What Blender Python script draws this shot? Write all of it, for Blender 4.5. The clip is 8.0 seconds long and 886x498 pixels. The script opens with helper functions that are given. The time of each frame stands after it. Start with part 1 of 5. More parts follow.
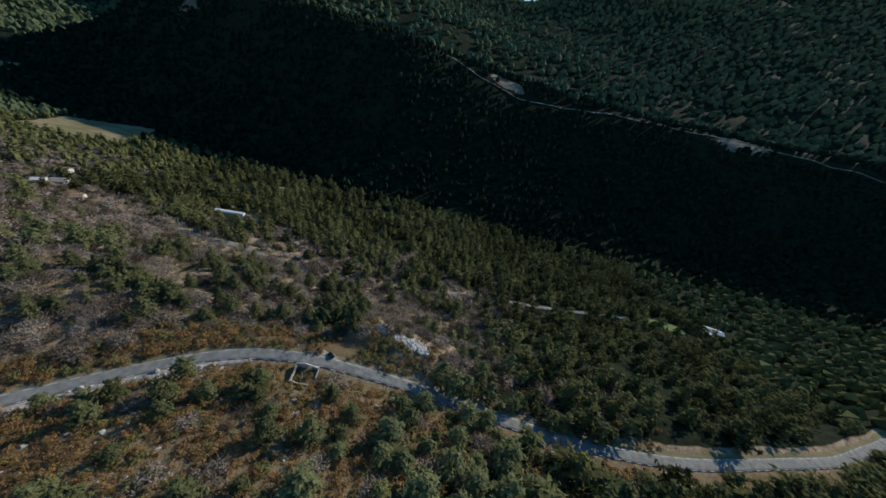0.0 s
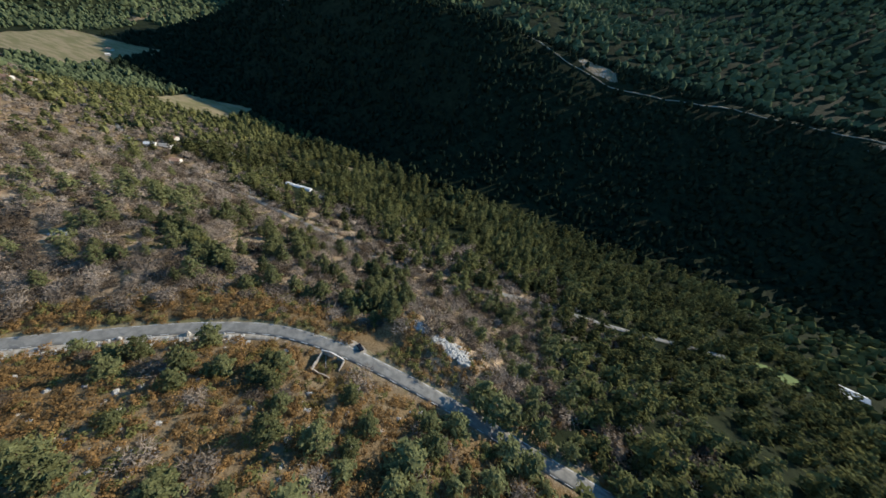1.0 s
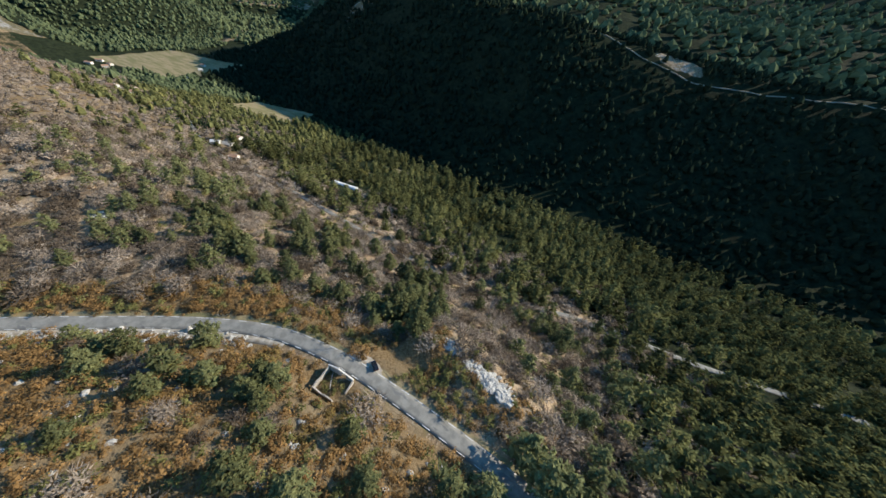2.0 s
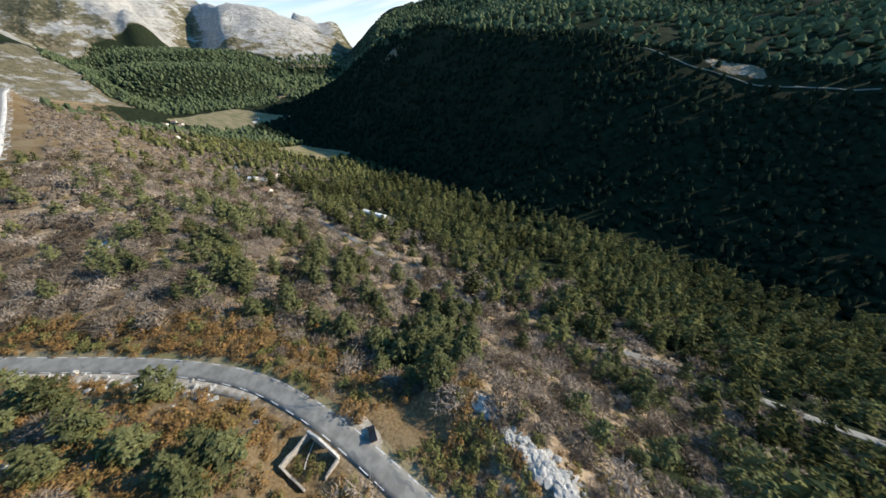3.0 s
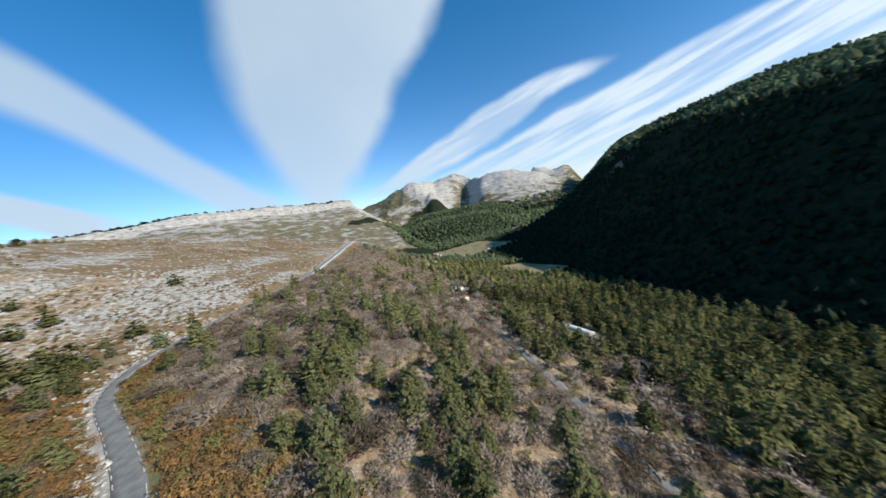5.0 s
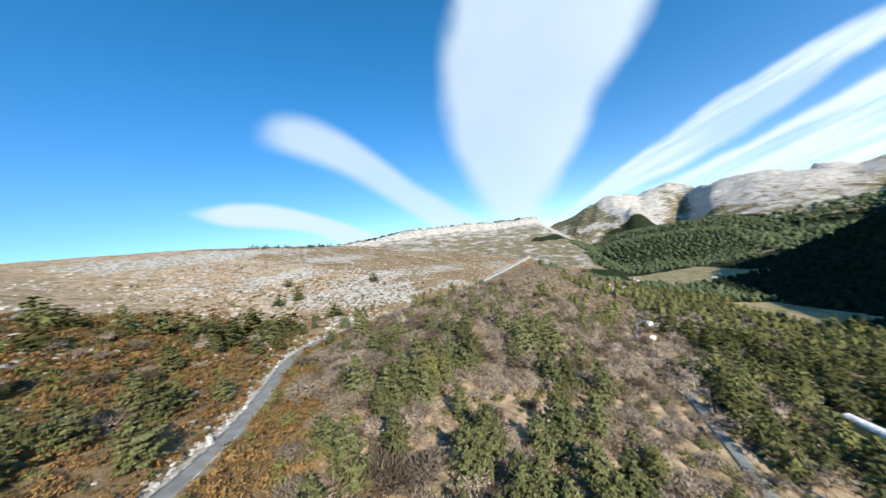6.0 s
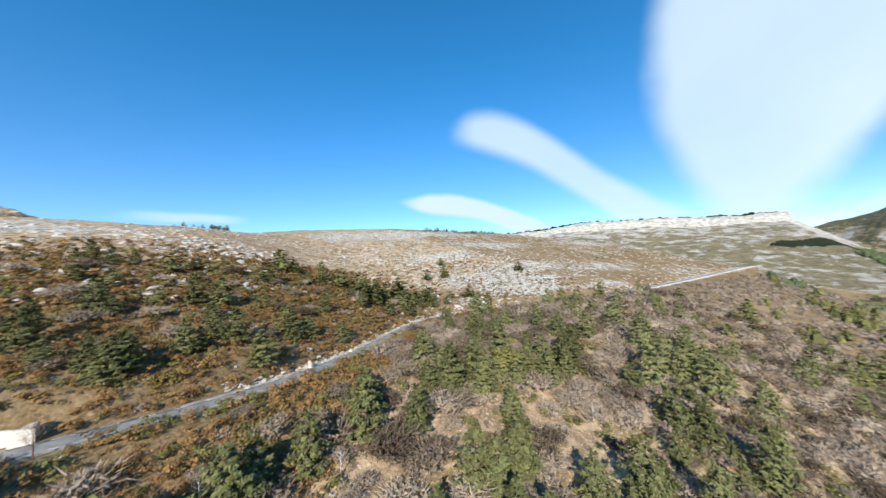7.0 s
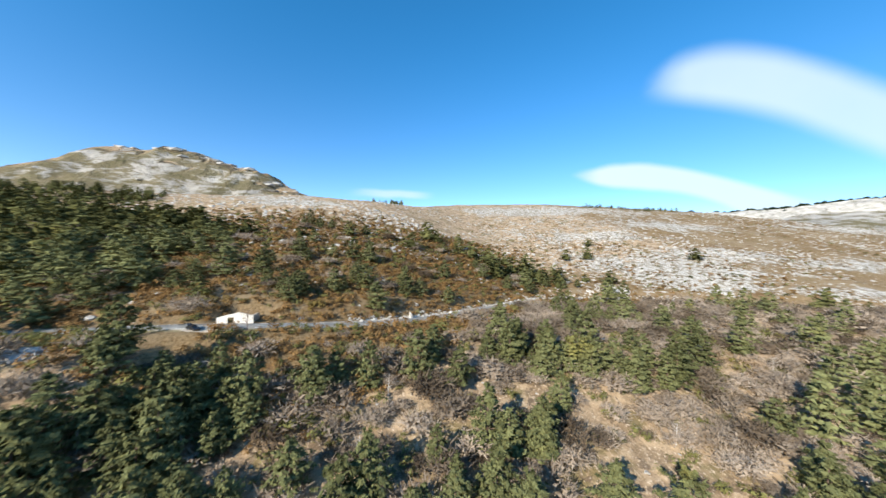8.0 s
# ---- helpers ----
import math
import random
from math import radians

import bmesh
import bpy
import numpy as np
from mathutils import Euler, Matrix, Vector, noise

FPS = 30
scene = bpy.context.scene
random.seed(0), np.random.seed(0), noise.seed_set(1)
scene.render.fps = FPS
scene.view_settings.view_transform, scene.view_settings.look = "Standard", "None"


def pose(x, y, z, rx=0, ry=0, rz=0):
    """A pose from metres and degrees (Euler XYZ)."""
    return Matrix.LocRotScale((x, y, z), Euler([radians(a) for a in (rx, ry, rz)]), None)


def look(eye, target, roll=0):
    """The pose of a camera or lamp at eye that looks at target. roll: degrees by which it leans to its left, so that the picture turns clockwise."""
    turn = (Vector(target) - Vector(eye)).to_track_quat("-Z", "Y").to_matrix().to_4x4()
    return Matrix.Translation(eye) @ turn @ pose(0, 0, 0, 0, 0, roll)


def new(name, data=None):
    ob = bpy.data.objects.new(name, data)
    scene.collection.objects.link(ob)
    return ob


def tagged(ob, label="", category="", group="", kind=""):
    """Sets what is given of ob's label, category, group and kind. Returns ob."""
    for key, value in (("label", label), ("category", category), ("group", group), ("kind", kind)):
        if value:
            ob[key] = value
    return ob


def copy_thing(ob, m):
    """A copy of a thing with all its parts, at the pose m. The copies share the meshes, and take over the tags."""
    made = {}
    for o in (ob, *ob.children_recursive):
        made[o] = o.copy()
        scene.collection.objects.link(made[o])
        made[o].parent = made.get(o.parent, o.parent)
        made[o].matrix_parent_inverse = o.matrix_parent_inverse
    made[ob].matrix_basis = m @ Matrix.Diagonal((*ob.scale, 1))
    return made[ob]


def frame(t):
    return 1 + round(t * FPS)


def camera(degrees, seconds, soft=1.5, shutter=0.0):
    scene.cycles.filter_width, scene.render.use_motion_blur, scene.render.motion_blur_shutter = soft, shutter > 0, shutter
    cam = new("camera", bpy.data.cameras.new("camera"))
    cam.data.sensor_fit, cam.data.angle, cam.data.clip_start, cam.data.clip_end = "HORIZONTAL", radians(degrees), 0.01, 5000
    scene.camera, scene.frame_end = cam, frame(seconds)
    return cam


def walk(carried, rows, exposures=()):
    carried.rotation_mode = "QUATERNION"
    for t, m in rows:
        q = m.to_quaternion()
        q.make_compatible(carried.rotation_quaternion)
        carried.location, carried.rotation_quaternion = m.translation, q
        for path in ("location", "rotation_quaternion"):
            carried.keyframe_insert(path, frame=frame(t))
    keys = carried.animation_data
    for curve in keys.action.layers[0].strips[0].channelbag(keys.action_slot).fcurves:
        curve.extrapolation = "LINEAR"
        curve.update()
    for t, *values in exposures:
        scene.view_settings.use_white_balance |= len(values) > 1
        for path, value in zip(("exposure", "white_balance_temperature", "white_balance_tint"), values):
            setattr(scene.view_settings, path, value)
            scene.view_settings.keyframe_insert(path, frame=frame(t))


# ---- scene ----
cam = camera(110.1, 8.0, shutter=0.2)
# seconds, eye, yaw to the left, pitch up, roll
PATH = [
    (0, 106.74, -72.54, 147.81, -0.000, -34.988, 14.817),
    (0.5, 108.08, -61.60, 139.62, 6.612, -37.153, 14.361),
    (1, 108.06, -50.70, 130.53, 13.053, -38.657, 13.566),
    (1.5, 107.43, -39.28, 120.63, 19.507, -39.507, 11.799),
    (3, 101.34, -5.84, 86.67, 34.213, -33.469, 2.112),
    (3.5, 96.84, 8.15, 74.83, 40.285, -28.067, -2.616),
    (4, 90.89, 22.17, 63.16, 48.365, -21.046, -6.181),
    (4.5, 84.28, 37.41, 53.15, 60.304, -13.700, -9.679),
    (4.7, 81.11, 43.81, 50.57, 66.050, -11.166, -10.704),
    (5.8, 59.16, 75.90, 37.53, 101.557, 1.090, -11.167),
    (6, 54.91, 81.22, 36.05, 108.076, 2.298, -10.129),
    (6.5, 43.78, 93.22, 32.14, 123.934, 4.282, -6.703),
    (7, 32.70, 103.92, 29.89, 139.427, 4.304, -3.300),
    (7.5, 21.27, 113.60, 29.16, 154.705, 2.910, -0.485),
    (8, 9.78, 122.44, 29.34, 169.521, 0.164, 1.701),
]


def eye_pose(x, y, z, yaw, pitch, roll):
    a, b = radians(yaw), radians(pitch)
    ahead = Vector((-math.sin(a) * math.cos(b), math.cos(a) * math.cos(b), math.sin(b)))
    return look((x, y, z), Vector((x, y, z)) + ahead, roll)


EXPOSURES = ((0, -0.6, 6250, 10), (0.5, -0.24, 6500, 10), (1, 0.03, 6700, 10), (1.5, 0.28, 6800, 10), (3, 0.33, 6750, 10), (3.5, 0.1, 6700, 10), (4.5, 0.0, 6400, 10), (6, 0.52, 6550, 10), (7, 0.56, 6500, 10), (8, 0.67, 6600, 10))
walk(cam, [(t, eye_pose(*row)) for t, *row in PATH], EXPOSURES)

# ---- light ----
SUN_AZ, SUN_EL = -46.0, 27.0      # azimuth to the left of +y, elevation
a, e = radians(SUN_AZ), radians(SUN_EL)
sun_way = Vector((-math.sin(a) * math.cos(e), math.cos(a) * math.cos(e), math.sin(e)))
sun = new("sun", bpy.data.lights.new("sun", "SUN"))
sun.data.energy, sun.data.angle, sun.data.color = 5.0, radians(0.53), (1.0, 0.92, 0.79)
sun.matrix_world = look((0, 0, 900), Vector((0, 0, 900)) - sun_way)

world = bpy.data.worlds.new("sky")
scene.world = world
world.use_nodes = True
wt = world.node_tree
wt.nodes.clear()


def wmath(op, *args, clamp=False):
    n = wt.nodes.new("ShaderNodeMath")
    n.operation, n.use_clamp = op, clamp
    for i, v in enumerate(args):
        if isinstance(v, (int, float)):
            n.inputs[i].default_value = v
        else:
            wt.links.new(v, n.inputs[i])
    return n.outputs[0]


def wsmooth(value, low, high):
    n = wt.nodes.new("ShaderNodeMapRange")
    n.interpolation_type = "SMOOTHSTEP"
    for i, v in enumerate((value, low, high, 0.0, 1.0)):
        if isinstance(v, (int, float)):
            n.inputs[i].default_value = v
        else:
            wt.links.new(v, n.inputs[i])
    return n.outputs[0]


sky = wt.nodes.new("ShaderNodeTexSky")
sky.sky_type, sky.sun_disc = "NISHITA", False
sky.sun_elevation, sky.sun_rotation = radians(SUN_EL), radians(-SUN_AZ)
sky.altitude, sky.air_density, sky.dust_density, sky.ozone_density = 900, 0.85, 0.35, 1.5
coords = wt.nodes.new("ShaderNodeTexCoord")
split = wt.nodes.new("ShaderNodeSeparateXYZ")
wt.links.new(coords.outputs["Generated"], split.inputs[0])
sx, sy, sz = split.outputs
# azimuth (degrees, to the left of +y) and elevation of the direction
sky_az = wmath("ADD", wmath("MULTIPLY", wmath("ARCTAN2", wmath("MULTIPLY", sy, -1), wmath("MULTIPLY", sx, -1)), 57.29578), 90)
sky_el = wmath("MULTIPLY", wmath("ARCSINE", sz), 57.29578)
wisp = wt.nodes.new("ShaderNodeTexNoise")
wisp.inputs["Scale"].default_value, wisp.inputs["Detail"].default_value = 4.0, 4.0
wt.links.new(coords.outputs["Generated"], wisp.inputs["Vector"])
warp = wmath("MULTIPLY", wmath("SUBTRACT", wisp.outputs[0], 0.5), 5.0)
caz = wmath("ADD", sky_az, warp)
cel = wmath("ADD", sky_el, wmath("MULTIPLY", warp, 0.45))
fine = wt.nodes.new("ShaderNodeTexNoise")
drift = wt.nodes.new("ShaderNodeCombineXYZ")
wt.links.new(wmath("MULTIPLY", sky_az, 0.035), drift.inputs[0])
wt.links.new(wmath("MULTIPLY", wmath("ADD", sky_el, wmath("MULTIPLY", sky_az, 0.26)), 0.33), drift.inputs[1])
wt.links.new(drift.outputs[0], fine.inputs["Vector"])
fine.inputs["Scale"].default_value, fine.inputs["Detail"].default_value = 1.6, 5.0


def cubic(value, c0, c1, c2, c3):
    high = wmath("ADD", wmath("MULTIPLY", value, c3), c2)
    high = wmath("ADD", wmath("MULTIPLY", value, high), c1)
    return wmath("ADD", wmath("MULTIPLY", value, high), c0)


def bank(along, across, low_edge, high_edge, start, fade_start, end, fade_end, soft, strength):
    """A bank of cloud between two curved edges, fading at both ends."""
    inner = wmath("MINIMUM", wmath("SUBTRACT", across, cubic(along, *low_edge)), wmath("SUBTRACT", cubic(along, *high_edge), across))
    m = wmath("MULTIPLY", wsmooth(inner, -soft * 0.6, soft), wsmooth(along, start, start + fade_start))
    return wmath("MULTIPLY", wmath("MULTIPLY", m, wmath("SUBTRACT", 1.0, wsmooth(along, end - fade_end, end))), strength)


veil = wsmooth(fine.outputs[0], 0.36, 0.60)
banks = [
    bank(cel, caz, (93.2632, -0.482543, -0.022406, 0.000350524), (95.668, 0.40151, 0.00395846, -0.000304736), -3, 2, 62, 22, 3.2, 0.8),
    bank(caz, cel, (-507.214, 9.60325, -0.0569561, 0.000110285), (1127.47, -31.6706, 0.291566, -0.000869544), 95, 6, 138.5, 7, 1.9, 0.74),
    bank(caz, cel, (-3189.49, 69.3786, -0.502645, 0.00121685), (561.141, -14.9397, 0.129333, -0.000360787), 116, 6, 148.5, 5, 0.75, 0.92),
    bank(caz, cel, (9.2, 0, 0, 0), (10.6, 0, 0, 0), 171, 5, 189, 9, 0.5, 0.6),
    wmath("MULTIPLY", bank(caz, cel, (-3.80939, 1.4092, -0.0288793, 0.000157355), (-20.9635, 1.699, -0.0222577, 6.96948e-05), 42, 8, 92, 14, 0.9, 0.9),
          wmath("ADD", wmath("MULTIPLY", veil, 0.45), 0.55)),
    wmath("MULTIPLY", bank(caz, cel, (-4, 0, 0, 0), (10.7431, 0.369154, -0.00920551, 4.33949e-05), -60, 40, 92, 26, 0.8, 0.95),
          wmath("ADD", wmath("MULTIPLY", veil, 0.58), 0.32)),
]
cover = banks[0]
for b in banks[1:]:
    cover = wmath("MAXIMUM", cover, b)
cover = wmath("MULTIPLY", cover, wmath("ADD", wmath("MULTIPLY", wisp.outputs[0], 0.3), 0.85), clamp=True)
blend = wt.nodes.new("ShaderNodeMix")
blend.data_type = "RGBA"
wt.links.new(cover, blend.inputs[0])
deep = wt.nodes.new("ShaderNodeHueSaturation")
deep.inputs["Saturation"].default_value, deep.inputs["Value"].default_value = 1.22, 1.58
wt.links.new(sky.outputs[0], deep.inputs["Color"])
tint = wt.nodes.new("ShaderNodeMix")
tint.data_type, tint.blend_type = "RGBA", "MULTIPLY"
tint.inputs[0].default_value = 1.0
grade = wt.nodes.new("ShaderNodeMix")
grade.data_type = "RGBA"
wt.links.new(wsmooth(sky_el, -2, 40), grade.inputs[0])
grade.inputs[6].default_value, grade.inputs[7].default_value = (0.92, 0.94, 1.05, 1), (0.40, 1.14, 1.24, 1)
wt.links.new(grade.outputs[2], tint.inputs[7])
wt.links.new(deep.outputs[0], tint.inputs[6])
wt.links.new(tint.outputs[2], blend.inputs[6])
cloud = wt.nodes.new("ShaderNodeMix")
cloud.data_type = "RGBA"
wt.links.new(wsmooth(sky_az, 20, 105), cloud.inputs[0])
cloud.inputs[6].default_value, cloud.inputs[7].default_value = (9.0, 10.2, 11.2, 1), (5.9, 7.2, 8.3, 1)
wt.links.new(cloud.outputs[2], blend.inputs[7])
back = wt.nodes.new("ShaderNodeBackground")
back.inputs[1].default_value = 0.09
wt.links.new(blend.outputs[2], back.inputs[0])
out = wt.nodes.new("ShaderNodeOutputWorld")
wt.links.new(back.outputs[0], out.inputs[0])

# ---- shape of the land ----


def smax(p, q, k):
    h = np.clip(0.5 + 0.5 * (p - q) / k, 0, 1)
    return q + (p - q) * h + k * h * (1 - h)


def smin(p, q, k):
    return -smax(-p, -q, k)


def step(x, lo, hi):
    t = np.clip((np.asarray(x, float) - lo) / (hi - lo), 0, 1)
    return t * t * (3 - 2 * t)


def bell(x, y, cx, cy, wx, wy, turn=0.0):
    c, s = math.cos(radians(turn)), math.sin(radians(turn))
    u, v = (x - cx) * c + (y - cy) * s, -(x - cx) * s + (y - cy) * c
    return np.exp(-0.5 * ((u / wx) ** 2 + (v / wy) ** 2))


_rng = np.random.default_rng(11)
_lattice = _rng.random((256, 256))


def rough(x, y, size, octaves=4):
    """Fractal value noise from -1 to 1."""
    total, amp, norm = 0.0, 1.0, 0.0
    for o in range(octaves):
        u, v = np.asarray(x) / size + 17.3 * o, np.asarray(y) / size + 9.1 * o
        i, j = np.floor(u).astype(int), np.floor(v).astype(int)
        a, b = u - i, v - j
        a, b = a * a * (3 - 2 * a), b * b * (3 - 2 * b)
        g = lambda m, n: _lattice[(i + m) % 256, (j + n) % 256]
        total = total + amp * ((g(0, 0) * (1 - a) + g(1, 0) * a) * (1 - b) + (g(0, 1) * (1 - a) + g(1, 1) * a) * b)
        norm += amp
        amp, size = amp * 0.5, size * 0.5
    return 2 * total / norm - 1


def curve_through(points, spacing):
    """A smooth line through points, sampled at about the given spacing."""
    p = np.array(points, float)
    p = np.vstack([2 * p[0] - p[1], p, 2 * p[-1] - p[-2]])
    line = []
    for i in range(1, len(p) - 2):
        n = max(2, int(np.linalg.norm(p[i + 1] - p[i]) / spacing))
        for t in np.arange(n) / n:
            line.append(0.5 * (2 * p[i] + (p[i + 1] - p[i - 1]) * t + (2 * p[i - 1] - 5 * p[i] + 4 * p[i + 1] - p[i + 2]) * t ** 2
                               + (3 * p[i] - p[i - 1] - 3 * p[i + 1] + p[i + 2]) * t ** 3))
    line.append(p[-2])
    return np.array(line)


UPPER_ROAD = curve_through([(-748, 38, 9.5), (-722, 33, 9), (-690, 28, 8), (-560, 14, 5), (-430, -2, 2), (-316, -18, 0), (-214, -54, -1), (-152, -69, -2), (-112, -72, -2), (-75, -57, -1.5), (-39, -31, -1),
                            (-6, -8, 0), (22, 6.3, 1.5), (46, 11.8, 2.8), (70, 13.4, 3.2), (112, 13.0, 2), (160, 9.5, 0), (205, 9.5, -3), (260, 16, -6), (330, 33.3, -9), (369, 44, -11), (402, 57.7, -12.5), (428, 69, -14), (520, 112, -20)], 3.0)
LOWER_ROAD = curve_through([(-420, 190, -72), (-330, 160, -66), (-255, 143, -60), (-190, 137, -55), (-148, 136, -52), (-102, 134, -52), (-55, 131, -52), (-5, 126, -52), (46, 128, -53), (100, 143, -56), (150, 161, -61), (220, 175, -66), (330, 205, -74)], 3.0)


def road_y(x):
    return np.interp(x, UPPER_ROAD[:, 0], UPPER_ROAD[:, 1])


def near_hill(x, y):
    s, zr = road_y(x), np.interp(x, UPPER_ROAD[:, 0], UPPER_ROAD[:, 2])
    shift = 24 * step(-x, 250, 800)
    v = y - shift
    fall = np.interp(v, [-120, 0, 20, 40, 66, 100, 132, 160, 219, 300, 410, 600, 900], [3, 0, -3, -9.5, -20, -37, -52, -62, -84, -110, -135, -160, -200])
    w = step(y - s, 0, 30)
    down = zr * (1 - w) + np.minimum(fall, zr) * w
    u = np.maximum(s - y, 0)
    crest = 96 + 14 * bell(x, 0, -230, 0, 160, 1) - 60 * step(-x, 480, 900)
    crest = crest + np.interp(x, [-900, -520, -480, -150, -90, -30, 60, 130], [0, 14, 14, 14, 5, -10, -15, -4])
    up = smin(0.30 * u, crest + 0.02 * u, 16.0) - 0.06 * np.maximum(u - 460, 0)
    z = np.where(y > s, down, zr + up)
    return z - 0.12 * np.maximum(-x - 700, 0) - 0.0004 * np.maximum(-x - 700, 0) ** 2


def rim_lift(y):
    """How much higher the plateau's rim stands along its length."""
    return np.interp(y, [-1000, -850, -700, -450, -230, 50, 200], [0, 18, 36, 30, 16, 20, 0])


def land(x, y):
    x, y = np.asarray(x, float), np.asarray(y, float)
    far = np.hypot(x, y)
    rug = step(far, 150, 900)
    z = -137 + 0.02 * np.maximum(-x - 900, 0) + 0.0 * y
    z = z + 1.0 * rough(x, y, 60, 2)
    z = smax(z, near_hill(x, y) + rough(x + 300, y, 34, 4) * (0.8 + 2.0 * rug), 8.0)
    # the stony knoll by the road
    kx, ky = np.clip(x, 84, 111), 41 - 7 * (np.clip(x, 84, 111) - 84) / 27
    off = np.hypot(x - kx, y - ky)
    z = np.where(off < 40, smax(z, 5.0 - 0.1 * off - 0.012 * off * off - 0.3 * np.maximum(y - ky, 0) + 1.0 * rough(x, y, 7, 3), 2.5), z)
    # peak behind the pines
    peak = -300 + 476 * bell(x, y, 505, -655, 420, 300, 15) + 38 * bell(x, y, 455, -620, 85, 70) + 50 * bell(x, y, 280, -590, 120, 90) + 90 * bell(x, y, 150, -560, 110, 90) + 40 * bell(x, y, 800, -560, 180, 140)
    peak = peak + (24 * rough(x, y, 110, 5) - 26 * np.abs(rough(x + 50, y, 70, 4))) * step(peak, 0, 120)
    z = smax(z, peak, 25)
    # wooded hill across the valley: a fore-ridge in shade and a main ridge
    crest = np.interp(x, [-1400, -1250, -1150, -1045, -900, -784, -600, -250, -60, 110, 380, 800, 1600, 2600], [-140, -130, -70, -15, 56, 108, 128, 112, 106, 84, 64, 78, 150, 260])
    foot = np.interp(x, [-1300, -900, -500, -220, -50, 570, 900, 2000], [680, 570, 505, 452, 420, 474, 484, 560])
    top = foot + 352 + 30 * np.sin(x / 190.0)
    g = (y - foot) / (top - foot)
    face = -140 + (crest + 140) * np.interp(g, [-0.2, 0, 0.1, 0.3, 0.75, 0.93, 1.0, 1.25], [-0.1, 0.0, 0.06, 0.23, 0.78, 0.97, 1.0, 1.0])
    ridge = np.interp(x, [-3300, -2300, -1700, -1240, -800, -500, -235, 0, 240, 500, 1000, 1600, 2600, 4000], [130, 375, 430, 455, 440, 436, 402, 376, 376, 480, 680, 840, 980, 980])
    back = np.interp((y - top) / (2700 - top), [0, 0.05, 1, 1.6], [0, -0.02, 1, 0.7])
    hill = np.where(y < top, face, crest + (ridge - crest) * back)
    hill = hill - 0.45 * np.maximum(-x - 900 - 0.85 * np.maximum(y - 800, 0), 0) * step(y, 760, 900)
    hill = hill + rough(x, y, 130, 4) * 13 * step(y, foot + 20, foot + 200) + rough(x, y + 900, 420, 3) * 40 * step(y, top, top + 500)
    z = smax(z, hill, 10)
    # wooded hill in the valley's end
    z = smax(z, -205 + 184 * smin(1.5 * bell(x, y, -1717, 612, 270, 200, 72), 1.0, 0.5) + 10 * rough(x, y, 120, 3), 18)
    z = smax(z, -205 + 218 * smin(1.7 * bell(x, y, -2321, 855, 330, 200, 71), 1.0, 0.5) + 14 * rough(x, y, 120, 3), 18)
    # plateau with a cliff along its edge
    nx, ny = -0.713, -0.701
    d = (x + 1950) * nx + (y + 395) * ny + 60 * rough(x, y, 380, 4)
    plateau = np.interp(d, [-1500, -900, -300, -40, 6, 60, 500, 1500], [-260, -80, 105, 174, 198, 222, 228, 232])
    plateau = plateau + rim_lift(y) * step(d, -700, 30)
    plateau = plateau - 0.5 * np.maximum((y - 0.25 * (x + 2400)) - 40, 0) * step(-x, 900, 1400)
    plateau = plateau + 7 * rough(x, y, 70, 4)
    z = smax(z, plateau - 500 * step(x, -1100, -300), 14)
    # limestone mountains behind, round the head of the valley
    away, bearing = np.hypot(x - 84, y - 37), np.degrees(np.arctan2(84 - x, y - 37))
    u = bearing * 61.0

    line = np.interp(bearing, [44, 48, 50, 52, 55.4, 57.7, 60, 62.6, 64.4, 66.6, 67.6, 68.8, 70.6, 73.6, 75.9, 76.8, 77.9, 79.7, 82.3, 84.5, 86.5, 90, 96],
                     [-60, -20, 20, 80, 180, 230, 275, 304, 306, 300, 330, 400, 440, 410, 372, 345, 372, 335, 292, 250, 206, 150, 60])
    crest = np.interp(bearing, [60, 66.2, 68.5, 74.5, 76.5, 90], [3550, 3550, 4150, 4150, 3300, 3350])
    g = np.clip((away - 2560) / (crest - 2560), 0, 1.6)
    bulge = np.interp(bearing, [50, 62, 66.5, 69.5, 72.5, 75, 78, 90], [1.2, 0.85, 1.1, 2.6, 1.5, 1.0, 1.1, 1.2])
    m = -60 + (line + 60) * np.where(g < 1, np.minimum(g, 1) ** bulge, 1 - 0.5 * (g - 1))
    m = smax(m, -60 + 255 * bell(u, away, 75.2 * 61.0, 3050, 120, 260, 0), 22)
    blue = -130 + 400 * bell(u, away, 55.6 * 61.0, 4560, 95, 260) + 380 * bell(u, away, 51.7 * 61.0, 4560, 100, 260) + 200 * bell(u, away, 57.4 * 61, 4560, 50, 200) - 60 * np.abs(rough(u, away, 90, 4))
    m = smax(m, blue, 18)
    lift = step(m, -60, 160)
    gully = np.abs(rough(u * 1.2 + 0.4 * away, away * 0.4, 300, 4))
    m = m - (62 * gully - 14) * lift + 8 * rough(x, y, 150, 4) * lift
    m = m - 0.55 * np.maximum(away - 4750, 0)
    gate = step(away, 2250, 2560)
    z = smax(z, np.where((bearing > 44) & (bearing < 100), -300 + (m + 300) * gate, -300), 24)
    return z


